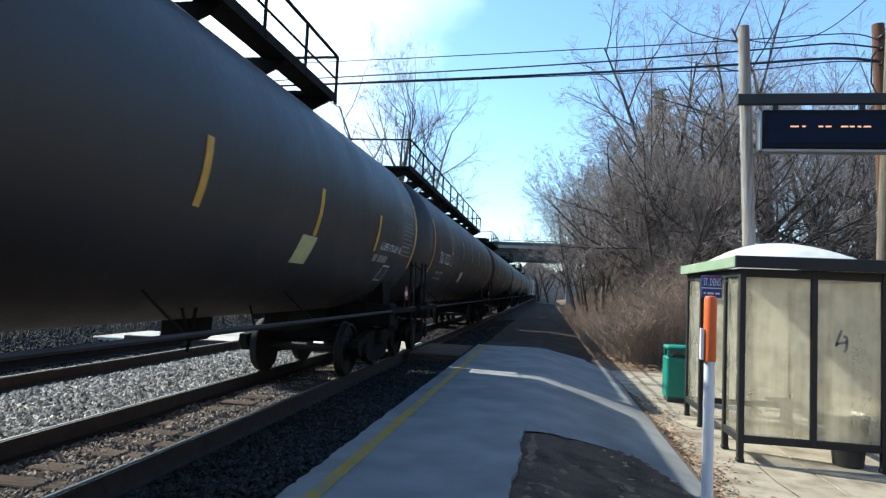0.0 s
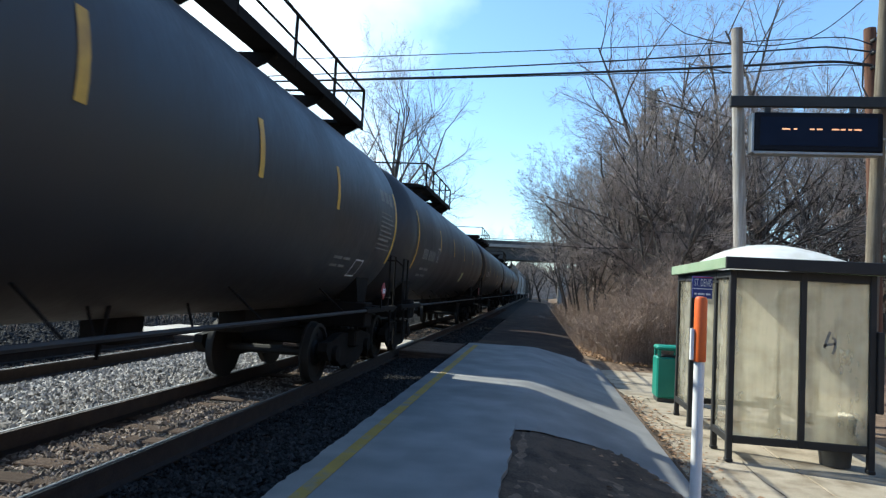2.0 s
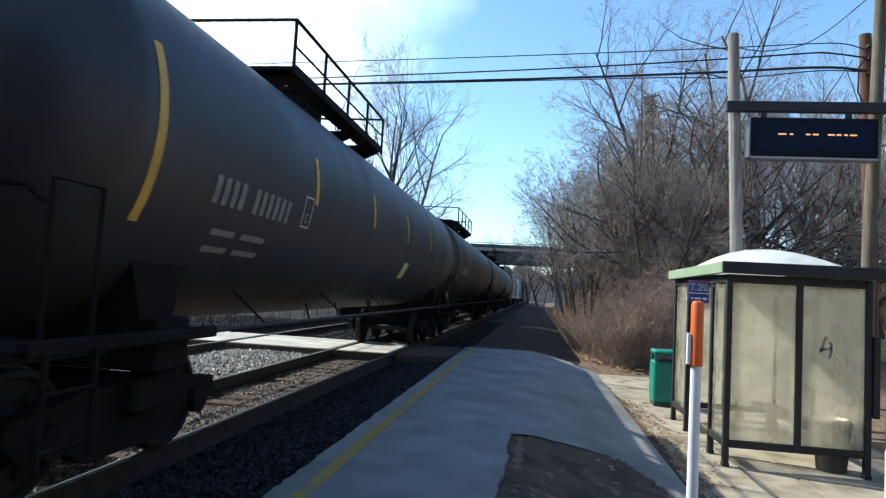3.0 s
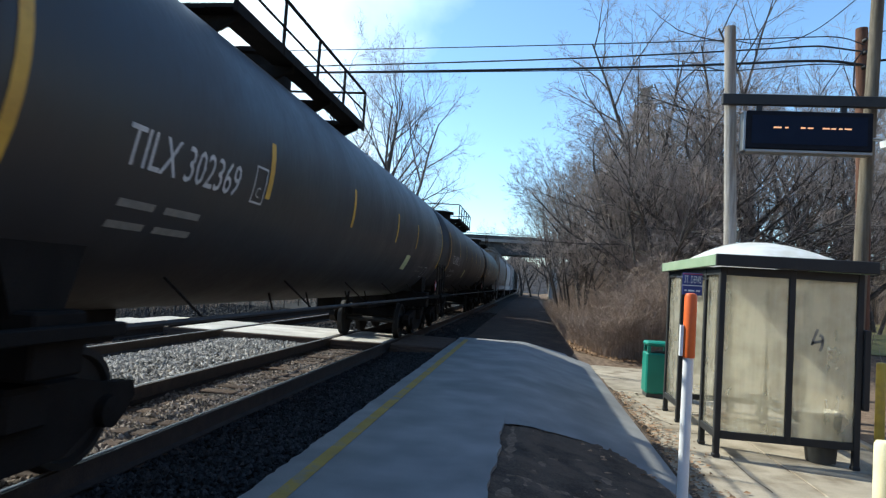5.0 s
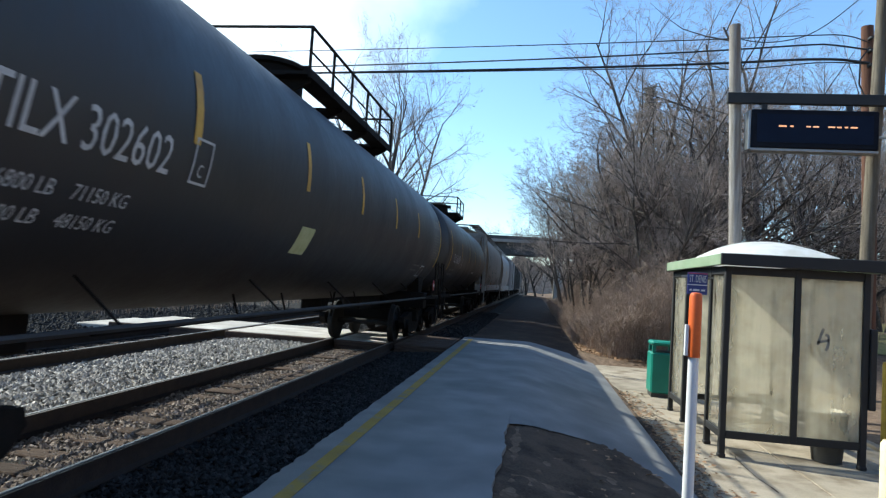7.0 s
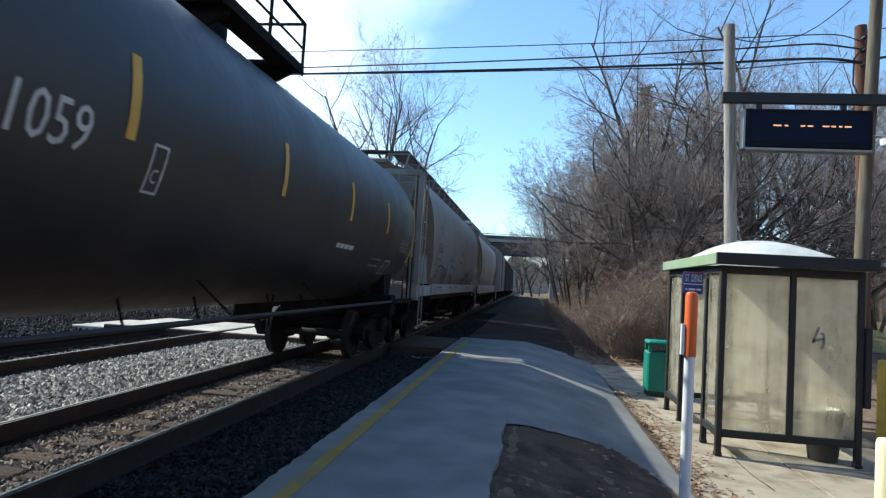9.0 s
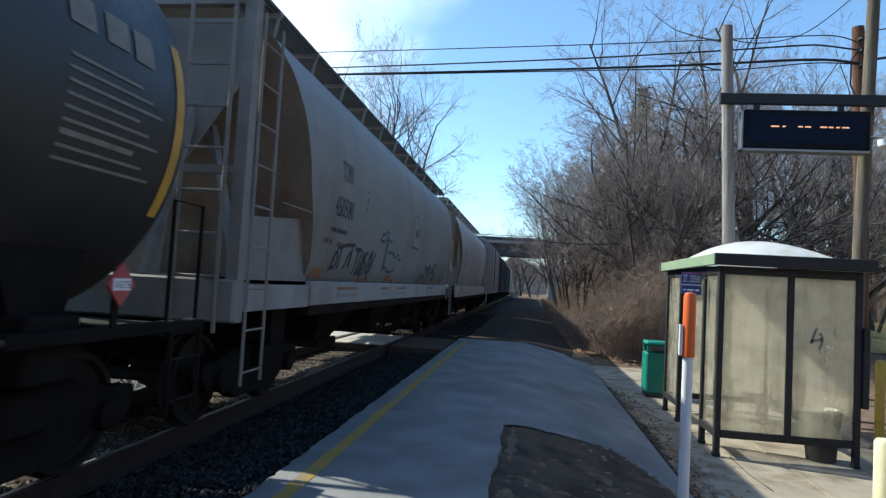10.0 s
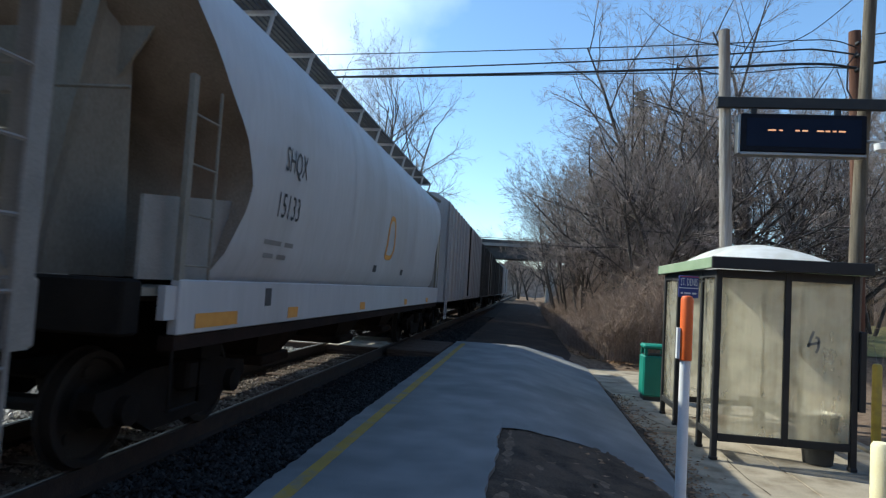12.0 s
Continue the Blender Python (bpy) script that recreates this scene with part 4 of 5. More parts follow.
    for y in (0.5, L - 0.9):
        part("end_walk", Build().box(-0.55, 0.55, y, y + 0.4, 4.682, 4.715), ROOF_WALK, car, "slatted metal roof walk")
    for k in range(8):
        y = 1.6 + (L - 3.2) * k / 7
        part("hatch", Build().box(-0.4, 0.4, y - 0.45, y + 0.45, 4.5, 4.66, 0.04), paint, car)
    marks(car, L)
    return car


def marks_grey(car, L):
    part("reporting_mark", lettering("TCMX", 0.40, MARK_BLACK, on_hopper(3.15, 2.90), width=0.56), MARK_BLACK, car)
    part("reporting_mark", lettering("450580", 0.40, MARK_BLACK, on_hopper(2.98, 2.40), width=0.86), MARK_BLACK, car)
    part("weld_line", patch(on_hopper(1.2, 2.32), L - 2.4, 0.012, 1, 1), MARK_GREY, car)
    gr = random.Random(77)
    for y0, z, n in ((2.9, 2.18, 9), (2.75, 2.02, 4), (3.3, 2.0, 5)):
        for k in range(n):
            part("stencil_bar", patch(on_hopper(y0 + k * 0.085, z), 0.05, 0.06), MARK_BLACK if gr.random() < 0.7 else MARK_RUST, car)
    # sprayed tags: a black one, a teal one, a large outlined one whose paint has run down
    def spray(strokes, t, mat, word):
        for line in strokes:
            part("scrawl", scrawl(lambda u, w: (hop_x(w) + 0.008, u, w), rounded(line, 1) if len(line) > 2 else line, t), mat, car, word)

    spray((((3.24, 1.65), (3.28, 1.81), (3.37, 1.95), (3.48, 1.85), (3.4, 1.69), (3.27, 1.72)), ((3.41, 1.98), (3.81, 2.05), (4.22, 2.07)), ((3.59, 2.0), (3.55, 1.82), (3.56, 1.68)), ((3.83, 1.7), (3.94, 1.9), (4.1, 1.98), (4.02, 1.74)), ((4.11, 2.05), (4.11, 1.72)),), 0.055, MARK_BLACK, "black sprayed tag")
    spray((((4.27, 2.02), (4.63, 2.02)), ((4.47, 2.02), (4.41, 1.79), (4.43, 1.63)), ((4.68, 2.01), (4.6, 1.81), (4.61, 1.62), (4.71, 1.68), (4.73, 1.84)), ((4.82, 2.0), (4.78, 1.8), (4.8, 1.6), (4.92, 1.73), (4.96, 1.95)), ((5.07, 1.99), (4.9, 1.98), (4.89, 1.84), (5.02, 1.83), (5.05, 1.69), (4.92, 1.6)), ((5.28, 2.04), (5.15, 1.84), (5.18, 1.66), (5.31, 1.7), (5.29, 1.82), (5.15, 1.8)), ((5.33, 2.03), (5.33, 1.82), (5.37, 1.59)), ((5.56, 2.01), (5.46, 1.87), (5.38, 1.68)),), 0.062, MARK_BLACK, "black sprayed tag")
    spray((((6.24, 2.38), (6.28, 2.09), (6.3, 1.77)),), 0.10, MARK_BLUE, "teal sprayed tag")
    spray((((5.67, 2.28), (5.86, 2.4), (5.99, 2.37), (6.14, 2.46), (6.33, 2.43), (6.13, 2.3), (5.91, 2.24), (5.67, 2.28)), ((6.18, 1.74), (6.49, 1.83), (6.66, 1.72), (7.24, 1.75), (7.25, 1.85)), ((6.46, 2.09), (6.94, 2.1), (7.11, 1.99), (7.42, 2.13), (7.43, 1.99), (7.7, 2.01)), ((6.27, 2.3), (6.51, 2.32), (6.65, 2.27)),), 0.045, MARK_BLUE, "teal sprayed tag")
    spray((((10.24, 1.54), (10.52, 1.8), (10.92, 1.64), (11.53, 1.96), (11.46, 1.7), (12.19, 1.87)),), 0.05, EMBLEM_DARK, "grey sprayed tag")
    spray((((10.9, 1.9), (11.04, 1.96), (11.08, 1.64), (11.1, 1.5)), ((10.88, 1.95), (11.01, 1.98), (11.22, 1.9)), ((11.22, 1.9), (11.49, 1.97), (11.8, 2.04), (11.78, 1.8), (11.77, 1.53)), ((11.22, 1.9), (11.33, 1.81), (11.6, 1.86), (11.55, 1.71), (11.55, 1.52)), ((12.01, 1.9), (12.3, 2.01), (12.58, 2.1), (12.77, 1.94), (12.76, 1.71), (12.48, 1.61)), ((12.05, 1.88), (12.32, 1.79), (12.5, 1.89), (12.49, 1.74), (12.33, 1.64), (12.78, 1.69)),), 0.07, MARK_BLACK, "black outlined tag with runs of paint")
    spray((((11.41, 1.8), (11.74, 1.98)), ((12.08, 1.87), (12.32, 1.95)), ((11.82, 1.69), (11.88, 1.85)),), 0.10, MARK_BLACK, "black outlined tag with runs of paint")
    for y, z in ((12.05, 1.20), (12.80, 1.27), (12.38, 1.36), (11.52, 1.34), (11.15, 1.25)):
        part("paint_run", Build().box(1.531, 1.534, y, y + 0.02, z, 1.50), MARK_BLACK, car)
    for k in range(34):
        part("stencil_bar", patch(on_hopper(13.3 + (k % 9) * 0.17 + gr.uniform(0, 0.06), 1.72 + (k // 9) * 0.12 + gr.uniform(0, 0.03)), gr.uniform(0.05, 0.14), gr.uniform(0.015, 0.05)), EMBLEM_DARK, car)
    # a small inspection panel outline with a digit-like stroke
    for u, w in ((4.46, 2.92), (4.46, 2.65)):
        part("stencil_bar", patch(on_hopper(u, w), 0.2, 0.015), MARK_BLACK, car)
    spray((((4.53, 2.81), (4.62, 2.82), (4.56, 2.73)),), 0.025, MARK_BLACK, "small black stencil")
    for y, w in ((5.0, 0.46), (7.33, 0.3)):
        part("rust_patch", patch(on_hopper(y, 1.52), w, 0.07), MARK_RUST, car)
    # an arched emblem as plain shapes
    e = on_hopper(8.62, 2.30)
    g = part("emblem", scrawl(e, rounded([(0.02, 0.12), (0.0, 0.44), (0.15, 0.72), (0.42, 0.78), (0.7, 0.66), (0.86, 0.4), (0.88, 0.14)], 2), 0.035), EMBLEM_DARK, car, "faded arched emblem")
    for u, w, a, c, m in ((0.0, 0.0, 0.92, 0.045, MARK_BLACK), (0.12, 0.14, 0.62, 0.10, EMBLEM_PALE), (0.30, 0.27, 0.40, 0.16, EMBLEM_DARK), (0.26, 0.52, 0.34, 0.10, EMBLEM_PALE)):
        part("emblem_field", patch(lambda p, q, u=u, w=w: e(u + p, w + q), a, c, 1, 2), m, g)
    for y in (2.6, 6.8, 10.2, 14.0):
        part("conspicuity_mark", patch(on_hopper(y, 1.56), 0.42, 0.12), MARK_RUST, car)
    for y, w in ((3.4, 1.0), (6.0, 0.6), (7.4, 0.9), (11.4, 0.7)):
        for k in range(2):
            part("stencil_bar", Build().box(1.531, 1.534, y, y + w, 1.3 + k * 0.1, 1.34 + k * 0.1), MARK_RUST if k else HOPPER_GREY, car)


def marks_white(car, L):
    part("reporting_mark", lettering("SHQX", 0.38, MARK_BLACK, on_hopper(2.72, 2.70), width=0.66), MARK_BLACK, car)
    part("reporting_mark", lettering("15133", 0.38, MARK_BLACK, on_hopper(2.62, 2.2), width=0.66), MARK_BLACK, car)
    for y, z, w in ((2.5, 1.9, 0.45), (3.05, 1.9, 0.25), (2.55, 1.76, 0.25), (2.9, 1.76, 0.25)):
        part("stencil_bar", patch(on_hopper(y, z), w, 0.05), HOPPER_GREY, car)
    part("emblem", scrawl(on_hopper(7.9, 2.05), rounded([(0.0, 0.0), (0.0, 0.4), (0.1, 0.75), (0.5, 0.75), (0.6, 0.4), (0.6, 0.0), (0.0, 0.0)], 2), 0.09), MARK_ORANGE, car, "faded arched emblem")
    for y in (1.2, 3.2, 6.3, 10.0, 13.0):
        part("conspicuity_mark", Build().box(1.531, 1.535, y, y + (0.75 if y < 2 else 0.3), 1.12, 1.24), MARK_ORANGE, car)
    part("stencil_square", Build().box(1.531, 1.535, 2.55, 2.7, 1.27, 1.45), MARK_BLACK, car)
    for y in (7.2, 9.6):
        part("stencil_bar", patch(on_hopper(y, 1.75), 0.25, 0.12), MARK_BLACK, car)


hopper_car(99.1, 17.3, HOPPER_GREY, SILL_WHITE, "light grey covered hopper car with graffiti, black reporting mark", marks_grey, True, 2.35, 1.21, ((1.5, 2.0, 2.63, 3.2, 3.62, 4.12, 4.54), (2.5, 2.34, 2.02, 1.83, 1.63, 1.38, 1.1)))
hopper_car(116.4, 16.1, HOPPER_WHITE, HOPPER_WHITE, "clean white covered hopper car with rusty end sheets", marks_white, False, 0.95, 1.08, ((1.5, 1.75, 2.15, 2.45, 2.8, 3.2, 3.7, 4.2, 4.54), (1.6, 1.75, 1.97, 2.03, 1.82, 1.4, 0.95, 0.62, 0.52)))


def box_car(start, length, paint, label, top=4.65):
    car = car_root("box_car", start, label, "box car")
    L = length
    part("body", Build().loft([[(x, y, z) for x, z in ((-1.5, 1.05), (1.5, 1.05), (1.5, top - 0.35), (1.1, top - 0.1), (0, top), (-1.1, top - 0.1), (-1.5, top - 0.35))] for y in (0.55, L - 0.55)], True, True), paint, car)
    for y in steps(0.7, L - 0.7, 1.0):
        part("rib", Build().box(1.495, 1.56, y - 0.05, y + 0.05, 1.1, top - 0.36, 0.01), paint, car)
    d = part("door", Build().box(1.5, 1.6, L / 2 - 1.5, L / 2 + 1.5, 1.15, top - 0.45, 0.02), paint, car)
    part("door_bar", Build().tube([(1.63, L / 2 - 0.4, 1.2), (1.63, L / 2 - 0.4, top - 0.5)], 0.03, 6), UNDERFRAME, d)
    ladder(car, 1.57, 0.6, 0.5, top - 0.4, 0.42, paint)
    part("center_sill", Build().box(-0.3, 0.3, 0.5, L - 0.5, 0.75, 1.05), UNDERFRAME, car)
    for y in (2.0, L - 2.0):
        truck(car, y)
    for y, e in ((0.02, 1), (L - 0.02, -1)):
        coupler(car, y, e)


box_car(132.5, 16.4, BOX_WHITE, "dirty off-white box car", 4.7)
box_car(148.9, 16.4, BOX_DARK, "dark high box car", 4.5)
box_car(165.3, 16.4, BOX_DARK, "dark box car far down the train", 4.3)
box_car(181.7, 16.4, BOX_WHITE, "pale box car far down the train", 4.5)


# ---- the shelter ----
def shelter():
    X0, X1, Y0, Y1, Z0 = 2.60, 4.34, 9.08, 12.28, -0.53
    t = thing("waiting_shelter", (0, 0, 0), "black-framed waiting shelter with dusty panels and a white domed roof", "shelter")
    ys_left = (Y0, 9.80, 11.28, Y1)
    for x, y in [(X0, y) for y in ys_left] + [(X1, y) for y in (Y0, 10.68, Y1)] + [((X0 + X1) / 2 + 0.02, Y0), ((X0 + X1) / 2, Y1)]:
        z0 = Z0 if x in (X0, X1) else -0.28
        part("post", Build().box(x - 0.04, x + 0.04, y - 0.04, y + 0.04, z0, 2.03, 0.008), BLACK_FRAME, t)
        if x in (X0, X1):
            part("foot", Build().box(x - 0.048, x + 0.048, y - 0.048, y + 0.048, Z0, Z0 + 0.05, 0.008), BLACK_FRAME, t)
    def bar(x0, x1, y0, y1, z0, z1):
        part("rail", Build().box(x0, x1, y0, y1, z0, z1, 0.006), BLACK_FRAME, t)
    for z0, z1 in ((-0.28, -0.18), (1.92, 2.03)):
        bar(X0 + 0.04, X1 - 0.04, Y0 - 0.035, Y0 + 0.035, z0, z1)
        bar(X0 + 0.04, X1 - 0.04, Y1 - 0.035, Y1 + 0.035, z0, z1)
        bar(X1 - 0.035, X1 + 0.035, Y0 + 0.04, Y1 - 0.04, z0, z1)
        bar(X0 - 0.035, X0 + 0.035, Y0 + 0.04, 9.76, z0, z1)
        bar(X0 - 0.035, X0 + 0.035, 11.32, Y1 - 0.04, z0, z1)
    bar(X0 - 0.035, X0 + 0.035, 9.84, 11.24, 1.92, 2.03)
    m = (X0 + X1) / 2 + 0.02
    def pane(x0, x1, y0, y1, mat=PANEL):
        part("pane", Build().box(x0, x1, y0, y1, -0.18, 1.92), mat, t, "dusty translucent panel")
    for y in (Y0, Y1):
        pane(X0 + 0.04, m - 0.04, y - 0.004, y + 0.004)
        pane(m + 0.04, X1 - 0.04, y - 0.004, y + 0.004)
    pane(X1 - 0.004, X1 + 0.004, Y0 + 0.04, 10.64)
    pane(X1 - 0.004, X1 + 0.004, 10.72, Y1 - 0.04)
    pane(X0 - 0.004, X0 + 0.004, Y0 + 0.04, 9.76, CLEAR)
    pane(X0 - 0.004, X0 + 0.004, 11.32, Y1 - 0.04, CLEAR)
    # roof: fascia boards and a shallow dome
    a0, a1, b0, b1 = X0 - 0.14, X1 + 0.14, Y0 - 0.14, Y1 + 0.14
    part("fascia", Build().box(a0, a0 + 0.05, b0 + 0.004, b1, 2.035, 2.19, 0.008), GREEN_FASCIA, t, "pale green fascia")
    part("fascia", Build().box(a1 - 0.05, a1, b0 + 0.004, b1, 2.035, 2.19, 0.008), GREEN_FASCIA, t, "pale green fascia")
    part("fascia", Build().box(a0 - 0.003, a1 + 0.003, b0 - 0.05, b0, 2.035, 2.195, 0.008), BLACK_FRAME, t, "black fascia")
    part("fascia", Build().box(a0 - 0.003, a1 + 0.003, b1 + 0.004, b1 + 0.05, 2.035, 2.195, 0.008), BLACK_FRAME, t, "black fascia")
    dm = Build()
    n = 12
    pts = []
    for i in range(n + 1):
        for j in range(n + 1):
            u, w = i / n * 2 - 1, j / n * 2 - 1
            k = (1 - u ** 2) * (1 - w ** 2)
            pts.append((a0 + 0.2 + (a1 - a0 - 0.4) * i / n, b0 + 0.2 + (b1 - b0 - 0.4) * j / n, 2.15 + 0.36 * k ** 0.6))
    dm.add(pts, [(i * (n + 1) + j, (i + 1) * (n + 1) + j, (i + 1) * (n + 1) + j + 1, i * (n + 1) + j + 1) for i in range(n) for j in range(n)])
    part("roof_dome", dm, DOME, t, "milky white dome", smooth=60)
    part("roof_rim", Build().box(a0 + 0.05, a0 + 0.22, b0, b1, 2.13, 2.17).box(a1 - 0.22, a1 - 0.05, b0, b1, 2.13, 2.17).box(a0 + 0.22, a1 - 0.22, b0, b0 + 0.22, 2.13, 2.17).box(a0 + 0.22, a1 - 0.22, b1 - 0.22, b1, 2.13, 2.17), BLACK_FRAME, t)
    part("bench", Build().box(X1 - 0.5, X1 - 0.1, 10.3, 12.0, -0.1, -0.05, 0.01).box(X1 - 0.34, X1 - 0.26, 10.5, 10.56, Z0, -0.1).box(X1 - 0.34, X1 - 0.26, 11.7, 11.76, Z0, -0.1), BLACK_FRAME, t)
    smear = lambda u, w: (3.83 + u, Y0 - 0.007, 1.14 + w)
    for line in (((-0.07, -0.09), (-0.04, 0.02), (0.0, 0.13)), ((-0.08, -0.06), (0.0, -0.04), (0.07, -0.02)), ((0.02, 0.05), (0.07, 0.03), (0.06, -0.1), (0.03, -0.16))):
        part("smudge", scrawl(smear, rounded(line, 1), 0.035), SMUDGE, t, "rubbed grey scrawl")
    part("notice_case", Build().box(X1 + 0.04, X1 + 0.12, 9.0, 9.2, 0.25, 1.3, 0.01), BLACK_FRAME, t)
    return t


shelter()

# station name board on the shelter's track side
board = thing("station_sign", (0, 0, 0), "small white and blue station name board", "sign")
part("board", Build().box(2.22, 2.50, 9.70, 9.72, 1.62, 1.94, 0.004), SIGN_BLUE, board)
part("name_field", Build().box(2.225, 2.495, 9.694, 9.698, 1.752, 1.765), SIGN_WHITE, board)
part("red_edge", Build().box(2.225, 2.495, 9.694, 9.698, 1.918, 1.932), SIGN_RED, board)
part("name", lettering("ST. DENIS", 0.155, SIGN_WHITE, lambda u, w: (2.242 + u, 9.690, 1.795 + w), width=0.24), SIGN_WHITE, board)
for a, b in ((2.25, 2.28), (2.30, 2.39), (2.41, 2.47)):
    part("small_writing", Build().box(a, b, 9.694, 9.698, 1.67, 1.695), SIGN_WHITE, board)
part("bracket", Build().box(2.14, 2.60, 9.722, 9.74, 1.86, 1.89), SIGN_EDGE, board)


def litter_bin(name, at, label, cat, mat, w, h, mesh_lid):
    t = thing(name, at, label, cat)
    if mesh_lid:
        part("body", Build().box(-w / 2, w / 2, -w / 2, w / 2, 0.08, h * 0.8, 0.03), mat, t)
        part("hood", Build().box(-w / 2, w / 2, -w / 2, w / 2, h * 0.92, h, 0.03), mat, t)
        for x in (-1, 1):
            for y in (-1, 1):
                part("hood_post", Build().box(x * (w / 2 - 0.05) - 0.03, x * (w / 2 - 0.05) + 0.03, y * (w / 2 - 0.05) - 0.03, y * (w / 2 - 0.05) + 0.03, h * 0.8, h * 0.92), mat, t)
        part("plinth", Build().box(-w / 2 + 0.03, w / 2 - 0.03, -w / 2 + 0.03, w / 2 - 0.03, 0.0, 0.08), BIN_GREY, t)
        part("liner", Build().box(-w / 2 + 0.04, w / 2 - 0.04, -w / 2 + 0.04, w / 2 - 0.04, h * 0.8, h * 0.82), BLACK_FRAME, t)
    else:
        part("tub", Build().lathe_z([(0, w * 0.38), (h * 0.93, w * 0.5), (h, w * 0.53), (h, w * 0.49), (h * 0.6, w * 0.46)], 0, 0, 20), mat, t)
        b = Build()
        b.lathe_z([(h * 0.92, w * 0.45), (h * 1.03, w * 0.47), (h * 1.06, w * 0.40), (h * 0.95, w * 0.25)], 0, 0, 16)
        part("bag", b, BAG, t, "pale bin bag")
    return t


litter_bin("litter_bin", (2.72, 13.85, -0.52), "green plastic litter bin with a hood", "bin", BIN_GREEN, 0.5, 1.14, True)
litter_bin("waste_tub", (4.05, 9.39, -0.525), "dark grey plastic waste tub with a pale bag", "bin", BIN_GREY, 0.48, 0.65, False)

# marker post with an orange sleeve
post = thing("marker_post", (1.21, 5.0, -0.40), "white plastic marker post with an orange top sleeve", "post")
part("pipe", Build().lathe_z([(0, 0.042), (1.55, 0.038)], 0, 0, 20), POST_WHITE, post)
part("sleeve", Build().lathe_z([(1.53, 0.046), (1.985, 0.046), (2.01, 0.036), (2.015, 0.01)], 0, 0, 20), POST_ORANGE, post, "orange sleeve")
part("label_plate", Build().box(-0.068, -0.046, -0.02, 0.02, 1.54, 1.77), POST_WHITE, post)


def bollard(at, h, r, mat, label):
    t = thing("bollard", at, label, "bollard", "bollards by the car park")
    part("shaft", Build().lathe_z([(0, r), (h - 0.05, r), (h - 0.01, r * 0.8), (h, r * 0.3)], 0, 0, 20), mat, t)
    part("collar", Build().lathe_z([(0, r * 1.3), (0.03, r * 1.3), (0.04, r)], 0, 0, 20), CONCRETE, t)


bollard((5.6, 11.0, -0.6), 1.35, 0.07, POST_YELLOW, "yellow-painted steel bollard by the kerb")
bollard((3.86, 7.45, -0.53), 0.72, 0.11, POST_CREAM, "cream-sleeved bollard on the pavement")


# ---- departure board on two poles ----
def departure_board():
    t = thing("departure_board", (0, 0, 0), "dark electronic departure board hung from a black beam between two poles", "display board")
    y = 12.8
    part("pole", Build().tube([(3.86, y, -0.6), (3.76, y, 3.0), (3.61, y, 6.93)], [0.12, 0.115, 0.105], 14), POLE_GREY, t, "weathered grey wooden pole")
    part("pole", Build().tube([(6.12, y + 0.15, -0.6), (6.19, y + 0.15, 3.0), (6.41, y + 0.15, 9.5)], [0.13, 0.12, 0.105], 14), POLE_OLIVE, t, "olive-brown weathered wooden pole")
    part("beam", Build().box(3.47, 7.2, y - 0.22, y - 0.12, 5.33, 5.54, 0.01), BLACK_FRAME, t)
    part("display_case", Build().box(3.88, 6.10, y - 0.34, y - 0.1, 4.46, 5.19, 0.02), SIGN_CASE, t)
    part("case_edge", Build().box(3.83, 3.878, y - 0.33, y - 0.1, 4.42, 5.17, 0.008).box(3.88, 6.10, y - 0.33, y - 0.1, 4.40, 4.455, 0.008), SIGN_EDGE, t)
    part("display_window", Build().box(3.98, 6.00, y - 0.348, y - 0.342, 4.56, 5.10), SIGN_FACE, t)
    for x in (4.15, 5.65):
        part("hanger", Build().box(x - 0.05, x + 0.05, y - 0.2, y - 0.14, 5.19, 5.33), BLACK_FRAME, t)
    # the message shows as short amber bars
    for a, b in ((4.36, 4.5), (4.56, 4.62), (4.84, 4.92), (4.96, 5.06), (5.22, 5.34), (5.37, 5.45), (5.5, 5.56), (5.6, 5.72)):
        part("led_text", Build().box(a, b, y - 0.356, y - 0.351, 4.855, 4.882), LED, t, "lit amber text")
    lampb = part("flood_lamp", Build().lathe_z([(4.55, 0.05), (4.6, 0.14), (4.72, 0.16), (4.75, 0.05)], 6.5, y - 0.1, 14), POST_WHITE, t, "white lamp head")
    part("lamp_arm", Build().tube([(6.2, y + 0.1, 4.8), (6.5, y - 0.1, 4.78)], 0.025, 6), SIGN_EDGE, t)


departure_board()

# brown utility pole, wires across the tracks, a pole beyond
pole = thing("utility_pole", (7.62, 16.0, -0.6), "brown wooden utility pole carrying cables", "utility pole")
part("pole", Build().tube([(0.1, 0, 0), (0.05, 0, 4), (-0.12, 0, 8.85)], [0.16, 0.15, 0.13], 14), POLE_BROWN, pole)
for z in (8.5, 8.2, 7.85):
    part("insulator", Build().lathe_y([(-0.26, 0.035), (-0.12, 0.05)], -0.12, z, 10), WIRE, pole)
part("drip_loop", Build().tube([(-0.12, -0.15, 8.3), (-0.32, -0.15, 8.0), (-0.33, -0.15, 7.4), (-0.1, -0.15, 6.9)], 0.02, 6), WIRE, pole)
pole2 = thing("utility_pole", (-30.0, 25.0, 0), "brown wooden utility pole beyond the tracks", "utility pole")
part("pole", Build().tube([(0, 0, -0.5), (0, 0, 11.5)], [0.17, 0.13], 12), POLE_BROWN, pole2)


